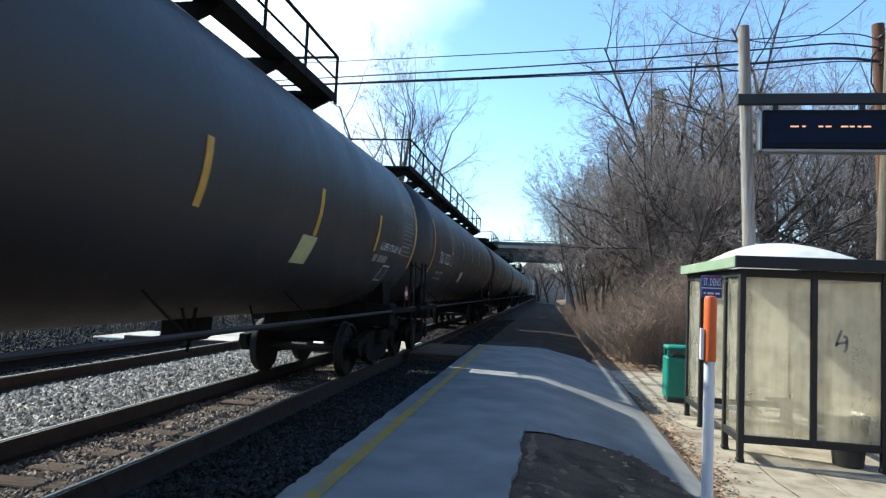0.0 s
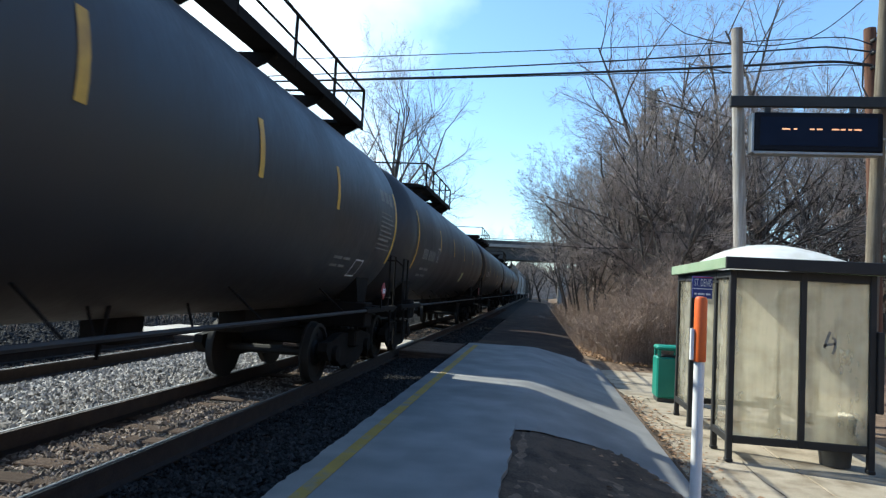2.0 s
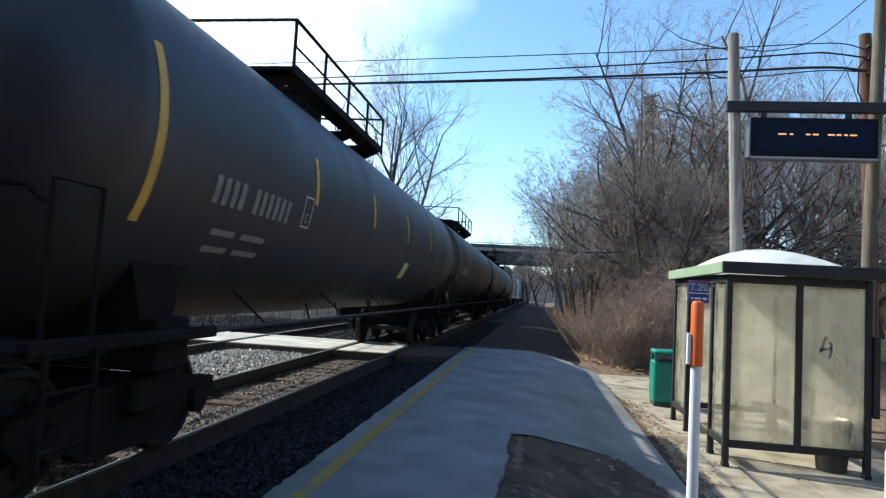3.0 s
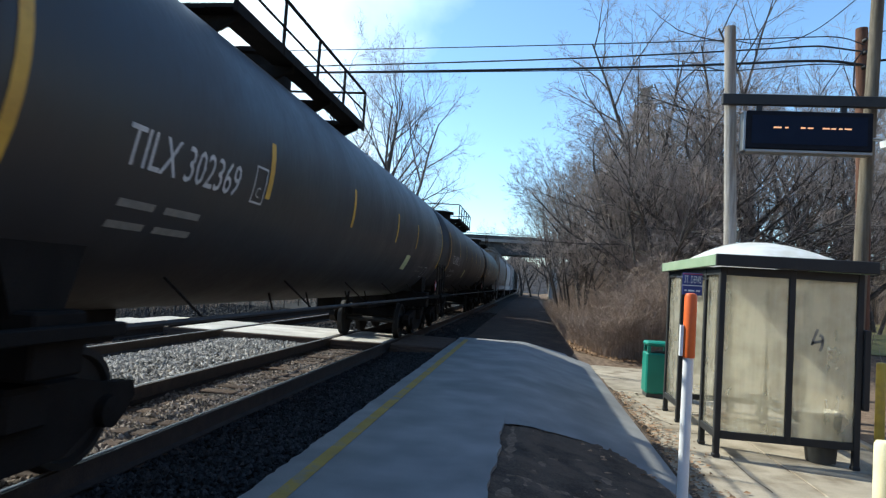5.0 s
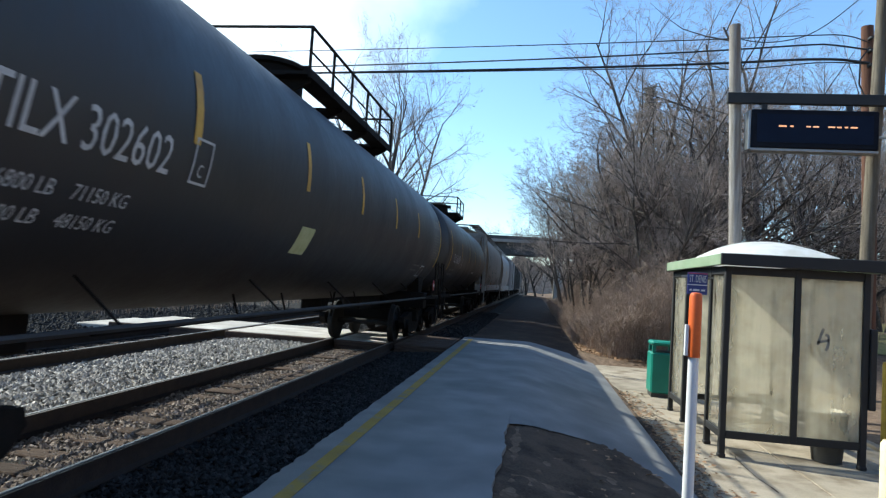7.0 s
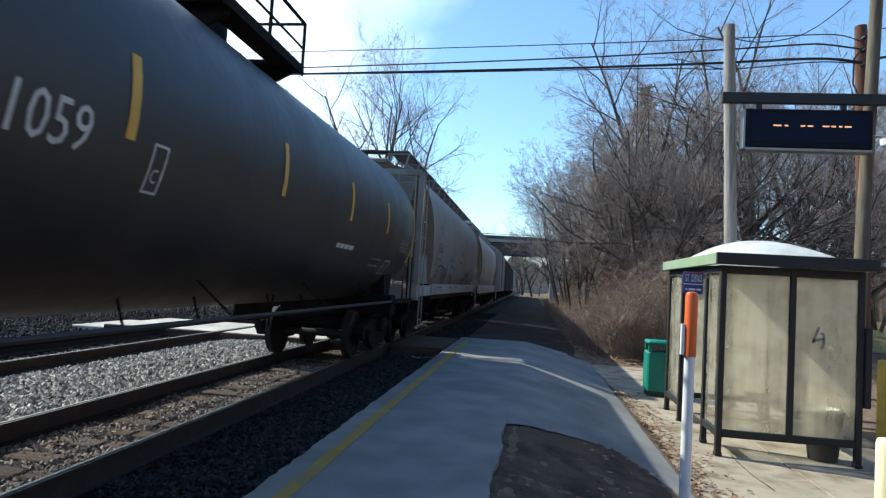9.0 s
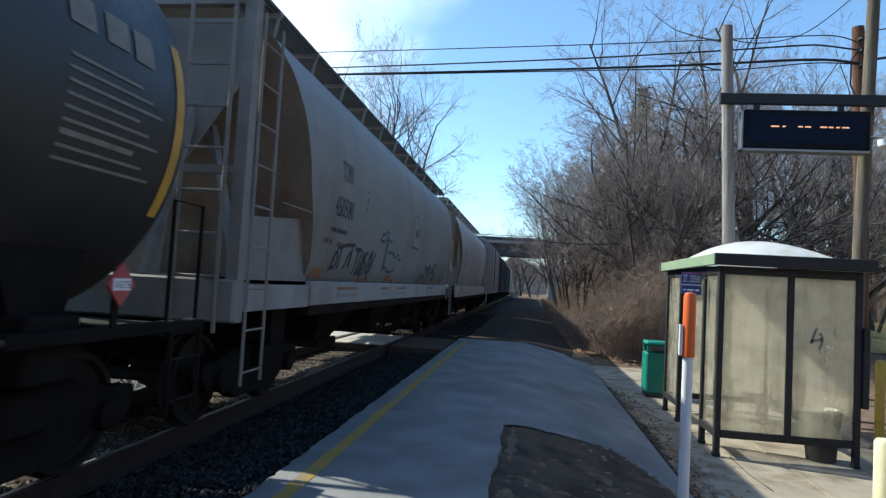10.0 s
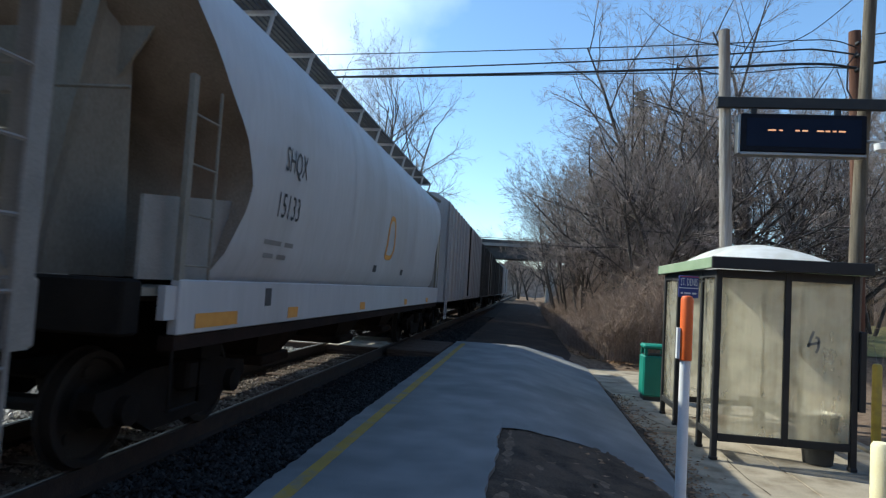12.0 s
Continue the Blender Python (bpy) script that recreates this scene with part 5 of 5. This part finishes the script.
def cable(knots, r, end=(-30.0, 25.0), start=(7.5, 15.85)):
    """A cable strung from start to end; knots: (share of the way, height)."""
    line = [(k[0], k[1]) for k in knots]
    pts = [(start[0] + (end[0] - start[0]) * q, start[1] + (end[1] - start[1]) * q, z) for q, z in rounded(line, 2)]
    tagged(part("cable", Build().tube(pts, r, 6), WIRE), "black overhead cable strung between poles", "cable", "overhead cables")


# near the pole a stay from above lifts the cables before they drop to their insulators
cable(((0.0, 7.8), (0.012, 8.04), (0.03, 8.09), (0.079, 8.16), (0.184, 8.36), (0.378, 8.79), (1.0, 10.31)), 0.014)
cable(((0.0, 7.63), (0.021, 7.83), (0.03, 7.86), (0.079, 7.87), (0.184, 7.96), (0.365, 8.25), (1.0, 9.37)), 0.021)
cable(((0.0, 7.31), (0.021, 7.5), (0.079, 7.53), (0.183, 7.68), (0.361, 8.02), (1.0, 9.36)), 0.032)
cable(((0.0, 7.29), (0.024, 7.42), (0.055, 7.36), (0.079, 7.36), (0.114, 7.5), (0.183, 7.63), (0.361, 7.989999999999999), (1.0, 9.41)), 0.014)
cable(((0, 8.1), (0.5, 8.3), (1, 9.0)), 0.014, (26, 8), (7.6, 15.9))
cable(((0, 7.4), (0.5, 7.75), (1, 8.6)), 0.03, (26, 8), (7.6, 15.9))
cable(((0, 7.74), (0.2, 7.63), (0.45, 7.74), (0.6, 7.95), (0.75, 8.3), (1, 9.0)), 0.012, (7.4, 15.5), (4.45, 15.5))

# ---- the road bridge over the line ----
bridge = thing("road_bridge", (0, 110, 0), "dark steel girder road bridge over the tracks", "bridge")
for y in (0, 3.0, 6.0):
    g = Build().box(-40, 30, y, y + 0.25, 7.05, 8.9).box(-40, 30, y - 0.2, y + 0.45, 6.95, 7.05).box(-40, 30, y - 0.2, y + 0.45, 8.9, 9.0)
    for x in steps(-39, 29, 2.0):
        g.box(x, x + 0.1, y - 0.18, y, 7.05, 8.9)
    part("girder", g, BRIDGE_STEEL, bridge)
part("deck", Build().box(-40, 30, -0.9, 7.0, 9.0, 9.5), BRIDGE_CONC, bridge)
part("parapet", Build().box(-40, 30, -0.9, -0.6, 9.5, 10.1), BRIDGE_STEEL, bridge)
part("parapet", Build().box(-40, 30, 6.7, 7.0, 9.5, 10.1), BRIDGE_STEEL, bridge)
part("rail", Build().tube([(-40, -0.75, 10.35), (30, -0.75, 10.35)], 0.06, 6), BRIDGE_STEEL, bridge)
for x in (-14.5, 4.0):
    part("pier", Build().box(x - 0.6, x + 0.6, -0.5, 6.6, -0.5, 6.95, 0.05), BRIDGE_CONC, bridge)

# ---- woods ----
def limb(b, p, d, length, r, depth, rng, wander=0.16, lift=0.06, kids=(7, 6, 5, 4), twigs=None, maxd=3, habit=(0.28, 0.5, 1.0, 0.36, 0.6, 0.46, 0.64)):
    """A tapering limb with side limbs; fine growth goes into its own part.
    habit: lowest branch, least and most angle, least and most length, least and most thickness of the main limbs."""
    low, a0, a1, l0, l1, t0, t1 = habit
    n = 6 if depth == 0 else (4 if depth == 1 else 3)
    pts, rad, dirs = [Vector(p)], [r], [d]
    for k in range(n):
        d = (d + Vector((rng.gauss(0, wander), rng.gauss(0, wander), rng.gauss(0, wander * 0.7) + lift))).normalized()
        pts.append(pts[-1] + d * length / n)
        rad.append(max(r * (1 - 0.8 * (k + 1) / n), 0.0035))
        dirs.append(d)
    tgt = b if depth < 2 or r > 0.016 else twigs
    tgt.tube(pts, rad, 7 if depth == 0 else (5 if depth == 1 else 3), caps=False)
    if depth >= maxd:
        return
    cnt = kids[depth]
    for k in range(cnt):
        f = (low if depth == 0 else 0.2) + (1.04 - low if depth == 0 else 0.8) * (k + rng.random()) / cnt
        f = min(f, 0.99)
        i = min(int(f * n), n - 1)
        q = pts[i].lerp(pts[i + 1], f * n - i)
        side = dirs[i + 1].orthogonal().normalized()
        side.rotate(Matrix.Rotation(rng.uniform(0, 2 * math.pi), 3, dirs[i + 1]))
        ang = rng.uniform(a0, a1) if depth == 0 else rng.uniform(0.45, 0.95)
        nd = (dirs[i + 1] * math.cos(ang) + side * math.sin(ang)).normalized()
        ln = length * (rng.uniform(l0, l1) if depth == 0 else rng.uniform(0.35, 0.62)) * (1.1 - 0.5 * f)
        limb(b, q, nd, ln, max(rad[i] * (rng.uniform(t0, t1) if depth == 0 else rng.uniform(0.42, 0.62)), 0.0055), depth + 1, rng, wander * (1.1 if depth == 0 else 0.75), lift * 0.9, kids, twigs, maxd, habit)


def bare_tree(seed, height, r, kids, lean=(0, 0), forks=1, part_by=0.35, habit=(0.28, 0.5, 1.0, 0.36, 0.6, 0.46, 0.64)):
    rng = random.Random(seed)
    t = new("tree")
    b, tw = Build(), Build()
    for k in range(forks):
        d = Vector((lean[0] + (rng.uniform(-part_by, part_by) if forks > 1 else 0), lean[1] + (rng.uniform(-part_by, part_by) if forks > 1 else 0), 1)).normalized()
        limb(b, (0.12 * k, 0, -0.4), d, height, r, 0, rng, 0.10, 0.05, kids, tw, 4, habit)
    part("trunk", b, BARK, t, smooth=60)
    part("crown", tw, TWIG, t, "bare brown twigs", smooth=0)
    return t


TREES = [bare_tree(11, 13.5, 0.20, (12, 7, 6, 4)), bare_tree(12, 12, 0.16, (13, 7, 6, 4)), bare_tree(13, 9.0, 0.085, (11, 7, 6, 4), (-0.16, -0.05), 2), bare_tree(14, 14.5, 0.19, (13, 7, 6, 4), (0, 0), 2), bare_tree(15, 6.5, 0.06, (10, 7, 6, 4), (-0.12, 0), 3),
         bare_tree(17, 8.2, 0.21, (11, 8, 6, 4), (-0.12, -0.05), 1, habit=(0.2, 0.75, 1.2, 0.5, 0.8, 0.5, 0.7)),
         bare_tree(18, 13.5, 0.17, (11, 7, 6, 4), (0, 0), 3, 0.13, (0.2, 0.45, 0.85, 0.3, 0.48, 0.48, 0.64)),
         bare_tree(16, 12.0, 0.17, (10, 7, 6, 4), (0, 0), 5)]
trng = random.Random(21)
SPOTS = [(6.3, 28.6, 6, 1.0), (4.7, 28.2, 5, 0.95), (5.6, 24.8, 5, 0.9), (7.6, 25.2, 5, 0.95), (5.3, 30, 6, 0.95), (9.6, 27.2, 5, 0.95), (12.4, 28.2, 5, 1.0), (15.4, 31, 5, 1.1), (4.6, 33.5, 5, 0.9), (8.8, 27.5, 0, 0.95), (5.6, 33, 1, 0.85), (3.6, 37, 2, 0.95), (6.8, 41, 1, 1.0), (3.0, 47, 2, 1.0), (10.4, 34, 6, 0.8), (12.8, 30, 6, 0.75), (15, 36, 6, 0.85),
         (8.2, 38, 0, 1.0), (5.2, 27, 4, 1.0), (4.0, 27.5, 4, 0.9), (3.2, 33, 4, 1.1), (2.6, 42, 4, 1.15), (9.8, 43, 1, 1.2), (18, 42, 0, 1.1), (21, 38, 3, 1.0), (24, 46, 1, 1.3), (13, 46, 0, 1.15), (17, 52, 3, 1.1),
         (8.4, 50, 1, 1.1), (3.4, 56, 2, 1.0), (28, 50, 0, 1.2), (33, 55, 3, 1.1), (22, 60, 3, 1.2), (9, 66, 0, 1.0), (12, 60, 3, 1.1), (4.5, 68, 2, 1.2), (8, 82, 0, 1.1), (27, 66, 0, 1.3), (38, 62, 1, 1.5), (16, 70, 0, 1.3), (2.6, 36, 2, 0.85), (2.3, 41, 2, 0.95), (2.4, 46, 2, 0.95), (2.6, 31, 4, 1.15), (11.2, 26.2, 4, 1.1), (14.4, 29, 2, 1.0)]
MORE = []
for _ in range(24):
    y = 25 + 45 * trng.random() ** 1.3
    MORE.append((2.6 + abs(trng.gauss(0, 2.6)) + max(0, 27 - y) * 0.5, y, trng.choice((2, 4, 4, 4)), trng.uniform(0.7, 1.05)))
for _ in range(22):
    MORE.append((trng.uniform(9, 34), trng.uniform(33, 70), trng.choice((0, 1, 2, 5, 6)), trng.uniform(0.7, 1.0)))
used = set()
for x, y, k, s in SPOTS + MORE + [(-9, 128, 1, 1.0), (-5, 140, 0, 0.9), (-1.5, 131, 6, 0.8), (2.0, 145, 1, 0.9), (-12, 150, 0, 1.0), (4.5, 133, 5, 1.3), (-3, 160, 6, 0.9), (0.5, 124, 5, 1.1), (-7, 122, 5, 1.0)] + [(-14.8, 62, 7, 1.75), (-24, 95, 3, 1.2), (-34, 105, 0, 1.4)]:
    m = pose(x, y, level(x, y), 0, 0, 126.8 if k == 7 else trng.uniform(0, 360) if k not in (2, 4, 5) else trng.uniform(-40, 40))
    if k in used:
        ob = copy_thing(TREES[k], m)
    else:
        ob = TREES[k]
        ob.matrix_basis = m
        used.add(k)
    ob.scale = (s, s, s)
    tagged(ob, "bare grey-brown deciduous tree in winter" if y < 60 else "distant bare deciduous tree in winter", "tree", "bare trees along the line")

# an evergreen among them
ev = thing("evergreen_tree", (6.7, 41.5, 0), "dull green conifer among bare trees", "tree")
b, nd = Build(), Build()
b.tube([(0, 0, -0.3), (0, 0, 11.5)], [0.16, 0.02], 8)
erng = random.Random(31)
for k in range(90):
    z = 2.5 + 9.0 * (k / 90)
    a = k * 2.4
    ln = (12.2 - z) * 0.24 * erng.uniform(0.7, 1.1)
    e = Vector((math.cos(a) * ln, math.sin(a) * ln, z - 0.2 * ln))
    b.tube([(0, 0, z), e], [0.025, 0.008], 3, False)
    for q in range(9):
        c = Vector((0, 0, z)).lerp(e, 0.25 + 0.75 * q / 8)
        for w in range(4):
            dv = Vector((erng.gauss(0, 1), erng.gauss(0, 1), erng.gauss(-0.3, 0.5))).normalized() * erng.uniform(0.14, 0.26)
            sd = dv.cross(Vector((0, 0, 1))) * 0.3
            nd.add([c, c + dv * 0.5 + sd, c + dv, c + dv * 0.5 - sd], [(0, 1, 2, 3)])
part("trunk", b, BARK, ev)
part("needles", nd, NEEDLE, ev, smooth=0)
ev.scale = (1.8, 1.8, 1.3)


# brush along the bank: thin arching stems
def brush(name, count, spot, seed, tall, label):
    rng = random.Random(seed)
    b = Build()
    for _ in range(count):
        x, y = spot(rng)
        z = level(x, y) - 0.05
        h = rng.uniform(0.5, 1.0) * tall(x, y)
        dx, dy = rng.gauss(0, 0.22), rng.gauss(0, 0.22)
        p = [Vector((x, y, z)), Vector((x + dx * h * 0.3, y + dy * h * 0.3, z + h * 0.5)), Vector((x + dx * h * 0.9, y + dy * h * 0.9, z + h * 0.95)), Vector((x + dx * h * 1.5, y + dy * h * 1.5, z + h))]
        r = rng.uniform(0.005, 0.011)
        b.tube(p, [r, r * 0.8, r * 0.5, r * 0.25], 3, False)
        for _ in range(8):
            q = p[rng.randint(0, 2)].lerp(p[rng.randint(1, 3)], rng.random())
            e = q + Vector((rng.gauss(0, 0.28), rng.gauss(0, 0.28), rng.uniform(0.05, 0.45))) * (0.4 + 0.3 * h)
            b.tube([q, q.lerp(e, 0.5) + Vector((0, 0, 0.04)), e], [r * 0.6, r * 0.5, r * 0.3], 3, False)
    return tagged(part(name, b, BRUSH, smooth=0), label, "brush", kind="stuff")


brush("brush", 7500, lambda r: (lambda y: (1.45 + abs(r.gauss(0, 2.5)) + max(0, (24 - y)) * 0.2, y))(19.6 + 42 * r.random() ** 1.6), 41, lambda x, y: 1.0 + 2.1 * smoothstep(1.8, 4.6, x), "dense brown leafless brush along the bank")
# the second one is added so its shaded side darkens the gap under the tanks
brush("trackside_brush", 1500, lambda r: (r.uniform(-16.5, -13.4), r.choice((r.uniform(2, 15.2), r.uniform(18.3, 45)))), 43, lambda x, y: 1.5, "low brush added for a dark band beyond the far track")
brush("undergrowth", 2200, lambda r: (r.uniform(7, 30), r.uniform(36, 58)), 42, lambda x, y: 3.2, "brown leafless undergrowth in the wood")

# fallen leaves at the foot of the brush
lv = Build()
lr = random.Random(8)
for _ in range(5000):
    y = lr.uniform(18.9, 30)
    x = 1.5 + abs(lr.gauss(0, 1.2)) + max(0, 21 - y) * 0.5
    z = level(x, y) + 0.02 + lr.uniform(0, 0.05)
    a, s = lr.uniform(0, 6.3), lr.uniform(0.03, 0.07)
    dx, dy = math.cos(a) * s, math.sin(a) * s
    lv.add([(x - dx, y - dy, z), (x + dy * 0.6, y - dx * 0.6, z + lr.uniform(0, 0.03)), (x + dx, y + dy, z + lr.uniform(-0.01, 0.03)), (x - dy * 0.6, y + dx * 0.6, z)], [(0, 1, 2, 3)])
for _ in range(900):
    y = lr.uniform(4.5, 14)
    x = 1.85 + abs(lr.gauss(0, 0.25)) if lr.random() < 0.85 else lr.uniform(0.7, 1.8)
    if x < 1.8 and y > apron_low(x):
        continue
    z = (-0.515 if x > 1.81 else -0.25 * (x + 0.2)) + lr.uniform(0.004, 0.02)
    a, s = lr.uniform(0, 6.3), lr.uniform(0.02, 0.05)
    dx, dy = math.cos(a) * s, math.sin(a) * s
    lv.add([(x - dx, y - dy, z), (x + dy * 0.6, y - dx * 0.6, z + lr.uniform(0, 0.02)), (x + dx, y + dy, z), (x - dy * 0.6, y + dx * 0.6, z)], [(0, 1, 2, 3)])
tagged(part("fallen_leaves", lv, LEAF, smooth=0), "dry fallen brown leaves on the ground", "leaves", kind="stuff")

# distant wooded rise that closes the view, and unseen ridges against sky light
far = Build()
fr = random.Random(3)
for x0, x1, y, h in ((-160, 60, 190, 13), (6, 220, 120, 10), (-160, 60, 420, 22)):
    pts = steps(x0, x1, 0.8)
    far.loft([[(x, y, -1) for x in pts], [(x, y + 2, h * (0.7 + 0.2 * noise.noise((x * 0.12, y, 0)) + fr.uniform(-0.05, 0.05))) for x in pts], [(x, y + 14, -1) for x in pts]], closed=False)
# ridges out of view at the sides and behind, added to cut sky light
for y0, y1, x, h in ((-60, 18, 23, 16), (-60, 18, -34, 7)):
    pts = steps(y0, y1, 2.5)
    sg = 1 if x > 0 else -1
    far.loft([[(x, y, -1) for y in pts], [(x + sg * 3, y, h * fr.uniform(0.6, 1.0)) for y in pts], [(x + sg * 14, y, -1) for y in pts]], closed=False)
pts = steps(0, 40, 2.5)
far.loft([[(x, -22, -1) for x in pts], [(x, -25, 15 * fr.uniform(0.6, 1.0)) for x in pts], [(x, -36, -1) for x in pts]], closed=False)
tagged(part("far_woods", far, BRUSH, smooth=0), "brown winter woods in the distance, with unseen ridges that block sky light", "woods", kind="stuff")

# ---- ties and ballast ----
tie_box = Build().box(-1.28, 1.28, -0.115, 0.115, -0.40, -0.210, 0.012).mesh("tie", TIE_WOOD)
for cx, nm in ((TRACK, "near"), (TRACK2, "far")):
    bed = thing("track_ties", (cx, 0, 0), "weathered brown timber ties in ballast", "railway ties", "ties of both tracks")
    k = 0
    y = 0.4
    while y < (60 if nm == "near" else 40):
        if not 15.2 < y < 18.3:
            o = part("tie", tie_box, TIE_WOOD, bed)
            o.location = (trng.uniform(-0.04, 0.04), y + trng.uniform(-0.03, 0.03), trng.uniform(-0.018, 0.004))
            o.rotation_euler = (0, 0, radians(trng.uniform(-1.0, 1.0)))
        y += 0.495

srng = np.random.default_rng(4)


def stones(name, count, area, size, heave, label, mat=STONE):
    """Crushed stones strewn over a stretch of the bed."""
    base = np.array([(1, 0, 0), (-1, 0, 0), (0, 1, 0), (0, -1, 0), (0, 0, 1), (0, 0, -1)], float)
    fc = np.array([(0, 2, 4), (2, 1, 4), (1, 3, 4), (3, 0, 4), (2, 0, 5), (1, 2, 5), (3, 1, 5), (0, 3, 5)])
    x0, x1, y0, y1 = area
    c = np.stack([srng.uniform(x0, x1, count), y0 + (y1 - y0) * srng.random(count) ** 1.3, np.zeros(count)], 1)
    c[:, 2] = heave(c[:, 0], c[:, 1]) + srng.uniform(-0.008, 0.022, count)
    s = srng.uniform(0.5, 1.2, (count, 1, 1)) * size
    v = base[None] * (1 + srng.uniform(-0.35, 0.35, (count, 6, 1))) + srng.uniform(-0.3, 0.3, (count, 6, 3))
    a = srng.uniform(0, 2 * np.pi, count)
    co, si = np.cos(a), np.sin(a)
    rx, ry = v[..., 0] * co[:, None] - v[..., 1] * si[:, None], v[..., 0] * si[:, None] + v[..., 1] * co[:, None]
    v = np.stack([rx, ry, v[..., 2] * 0.75], 2) * s + c[:, None]
    f = (fc[None] + (np.arange(count) * 6)[:, None, None]).reshape(-1, 3)
    me = bpy.data.meshes.new(name)
    me.from_pydata(v.reshape(-1, 3).tolist(), [], f.tolist())
    me.materials.append(mat)
    tagged(new(name, me), label, "ballast", kind="stuff")


stones("ballast", 17000, (-7.6, -5.05, 3.0, 15.3), 0.044, lambda x, y: -0.215 + 0.05 * np.cos((x + 6.3) * 1.3), "pale grey crushed-stone ballast between the tracks")
stones("ballast", 19000, (-4.85, -3.45, 2.8, 15.3), 0.03, lambda x, y: -0.247 + 0.012 * np.sin(y * 3.1 + x * 2.3) + 0.01 * np.sin(x * 7.0 - y * 1.7), "crushed stone between the ties", STONE_RUST)
# shade over the strip beside the platform is put into the stone colour
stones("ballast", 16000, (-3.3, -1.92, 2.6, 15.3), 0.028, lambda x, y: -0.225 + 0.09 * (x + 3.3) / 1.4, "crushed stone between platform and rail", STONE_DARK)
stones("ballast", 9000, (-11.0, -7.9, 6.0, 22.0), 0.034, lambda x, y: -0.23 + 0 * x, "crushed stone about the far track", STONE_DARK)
stones("ballast", 9000, (-16.0, -11.0, 9.0, 30.0), 0.06, lambda x, y: -0.235 + 0 * x, "dark crushed stone beyond the far track", STONE_DARK)
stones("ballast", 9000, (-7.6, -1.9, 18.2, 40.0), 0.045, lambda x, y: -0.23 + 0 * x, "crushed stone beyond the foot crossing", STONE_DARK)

stones("grit", 900, (1.80, 2.2, 4.5, 14.0), 0.011, lambda x, y: -0.515 + 0 * x, "loose grit along the pavement edge", STONE_RUST)


# ---- what moves ----
def motions():
    marks_ = [0.0, 1 / 30] + [0.5 * k for k in range(1, 24)] + [12 - 1 / 30, 12.0]
    for car, start in CARS:
        walk(car, [(t, pose(TRACK, start - SPEED * t, 0)) for t in marks_])
    turn = math.degrees(SPEED / 0.457)
    for wheel, at in WHEELS:
        walk(wheel, [(k / 15, pose(*at, turn * k / 15, 0, 0)) for k in range(181)])


motions()
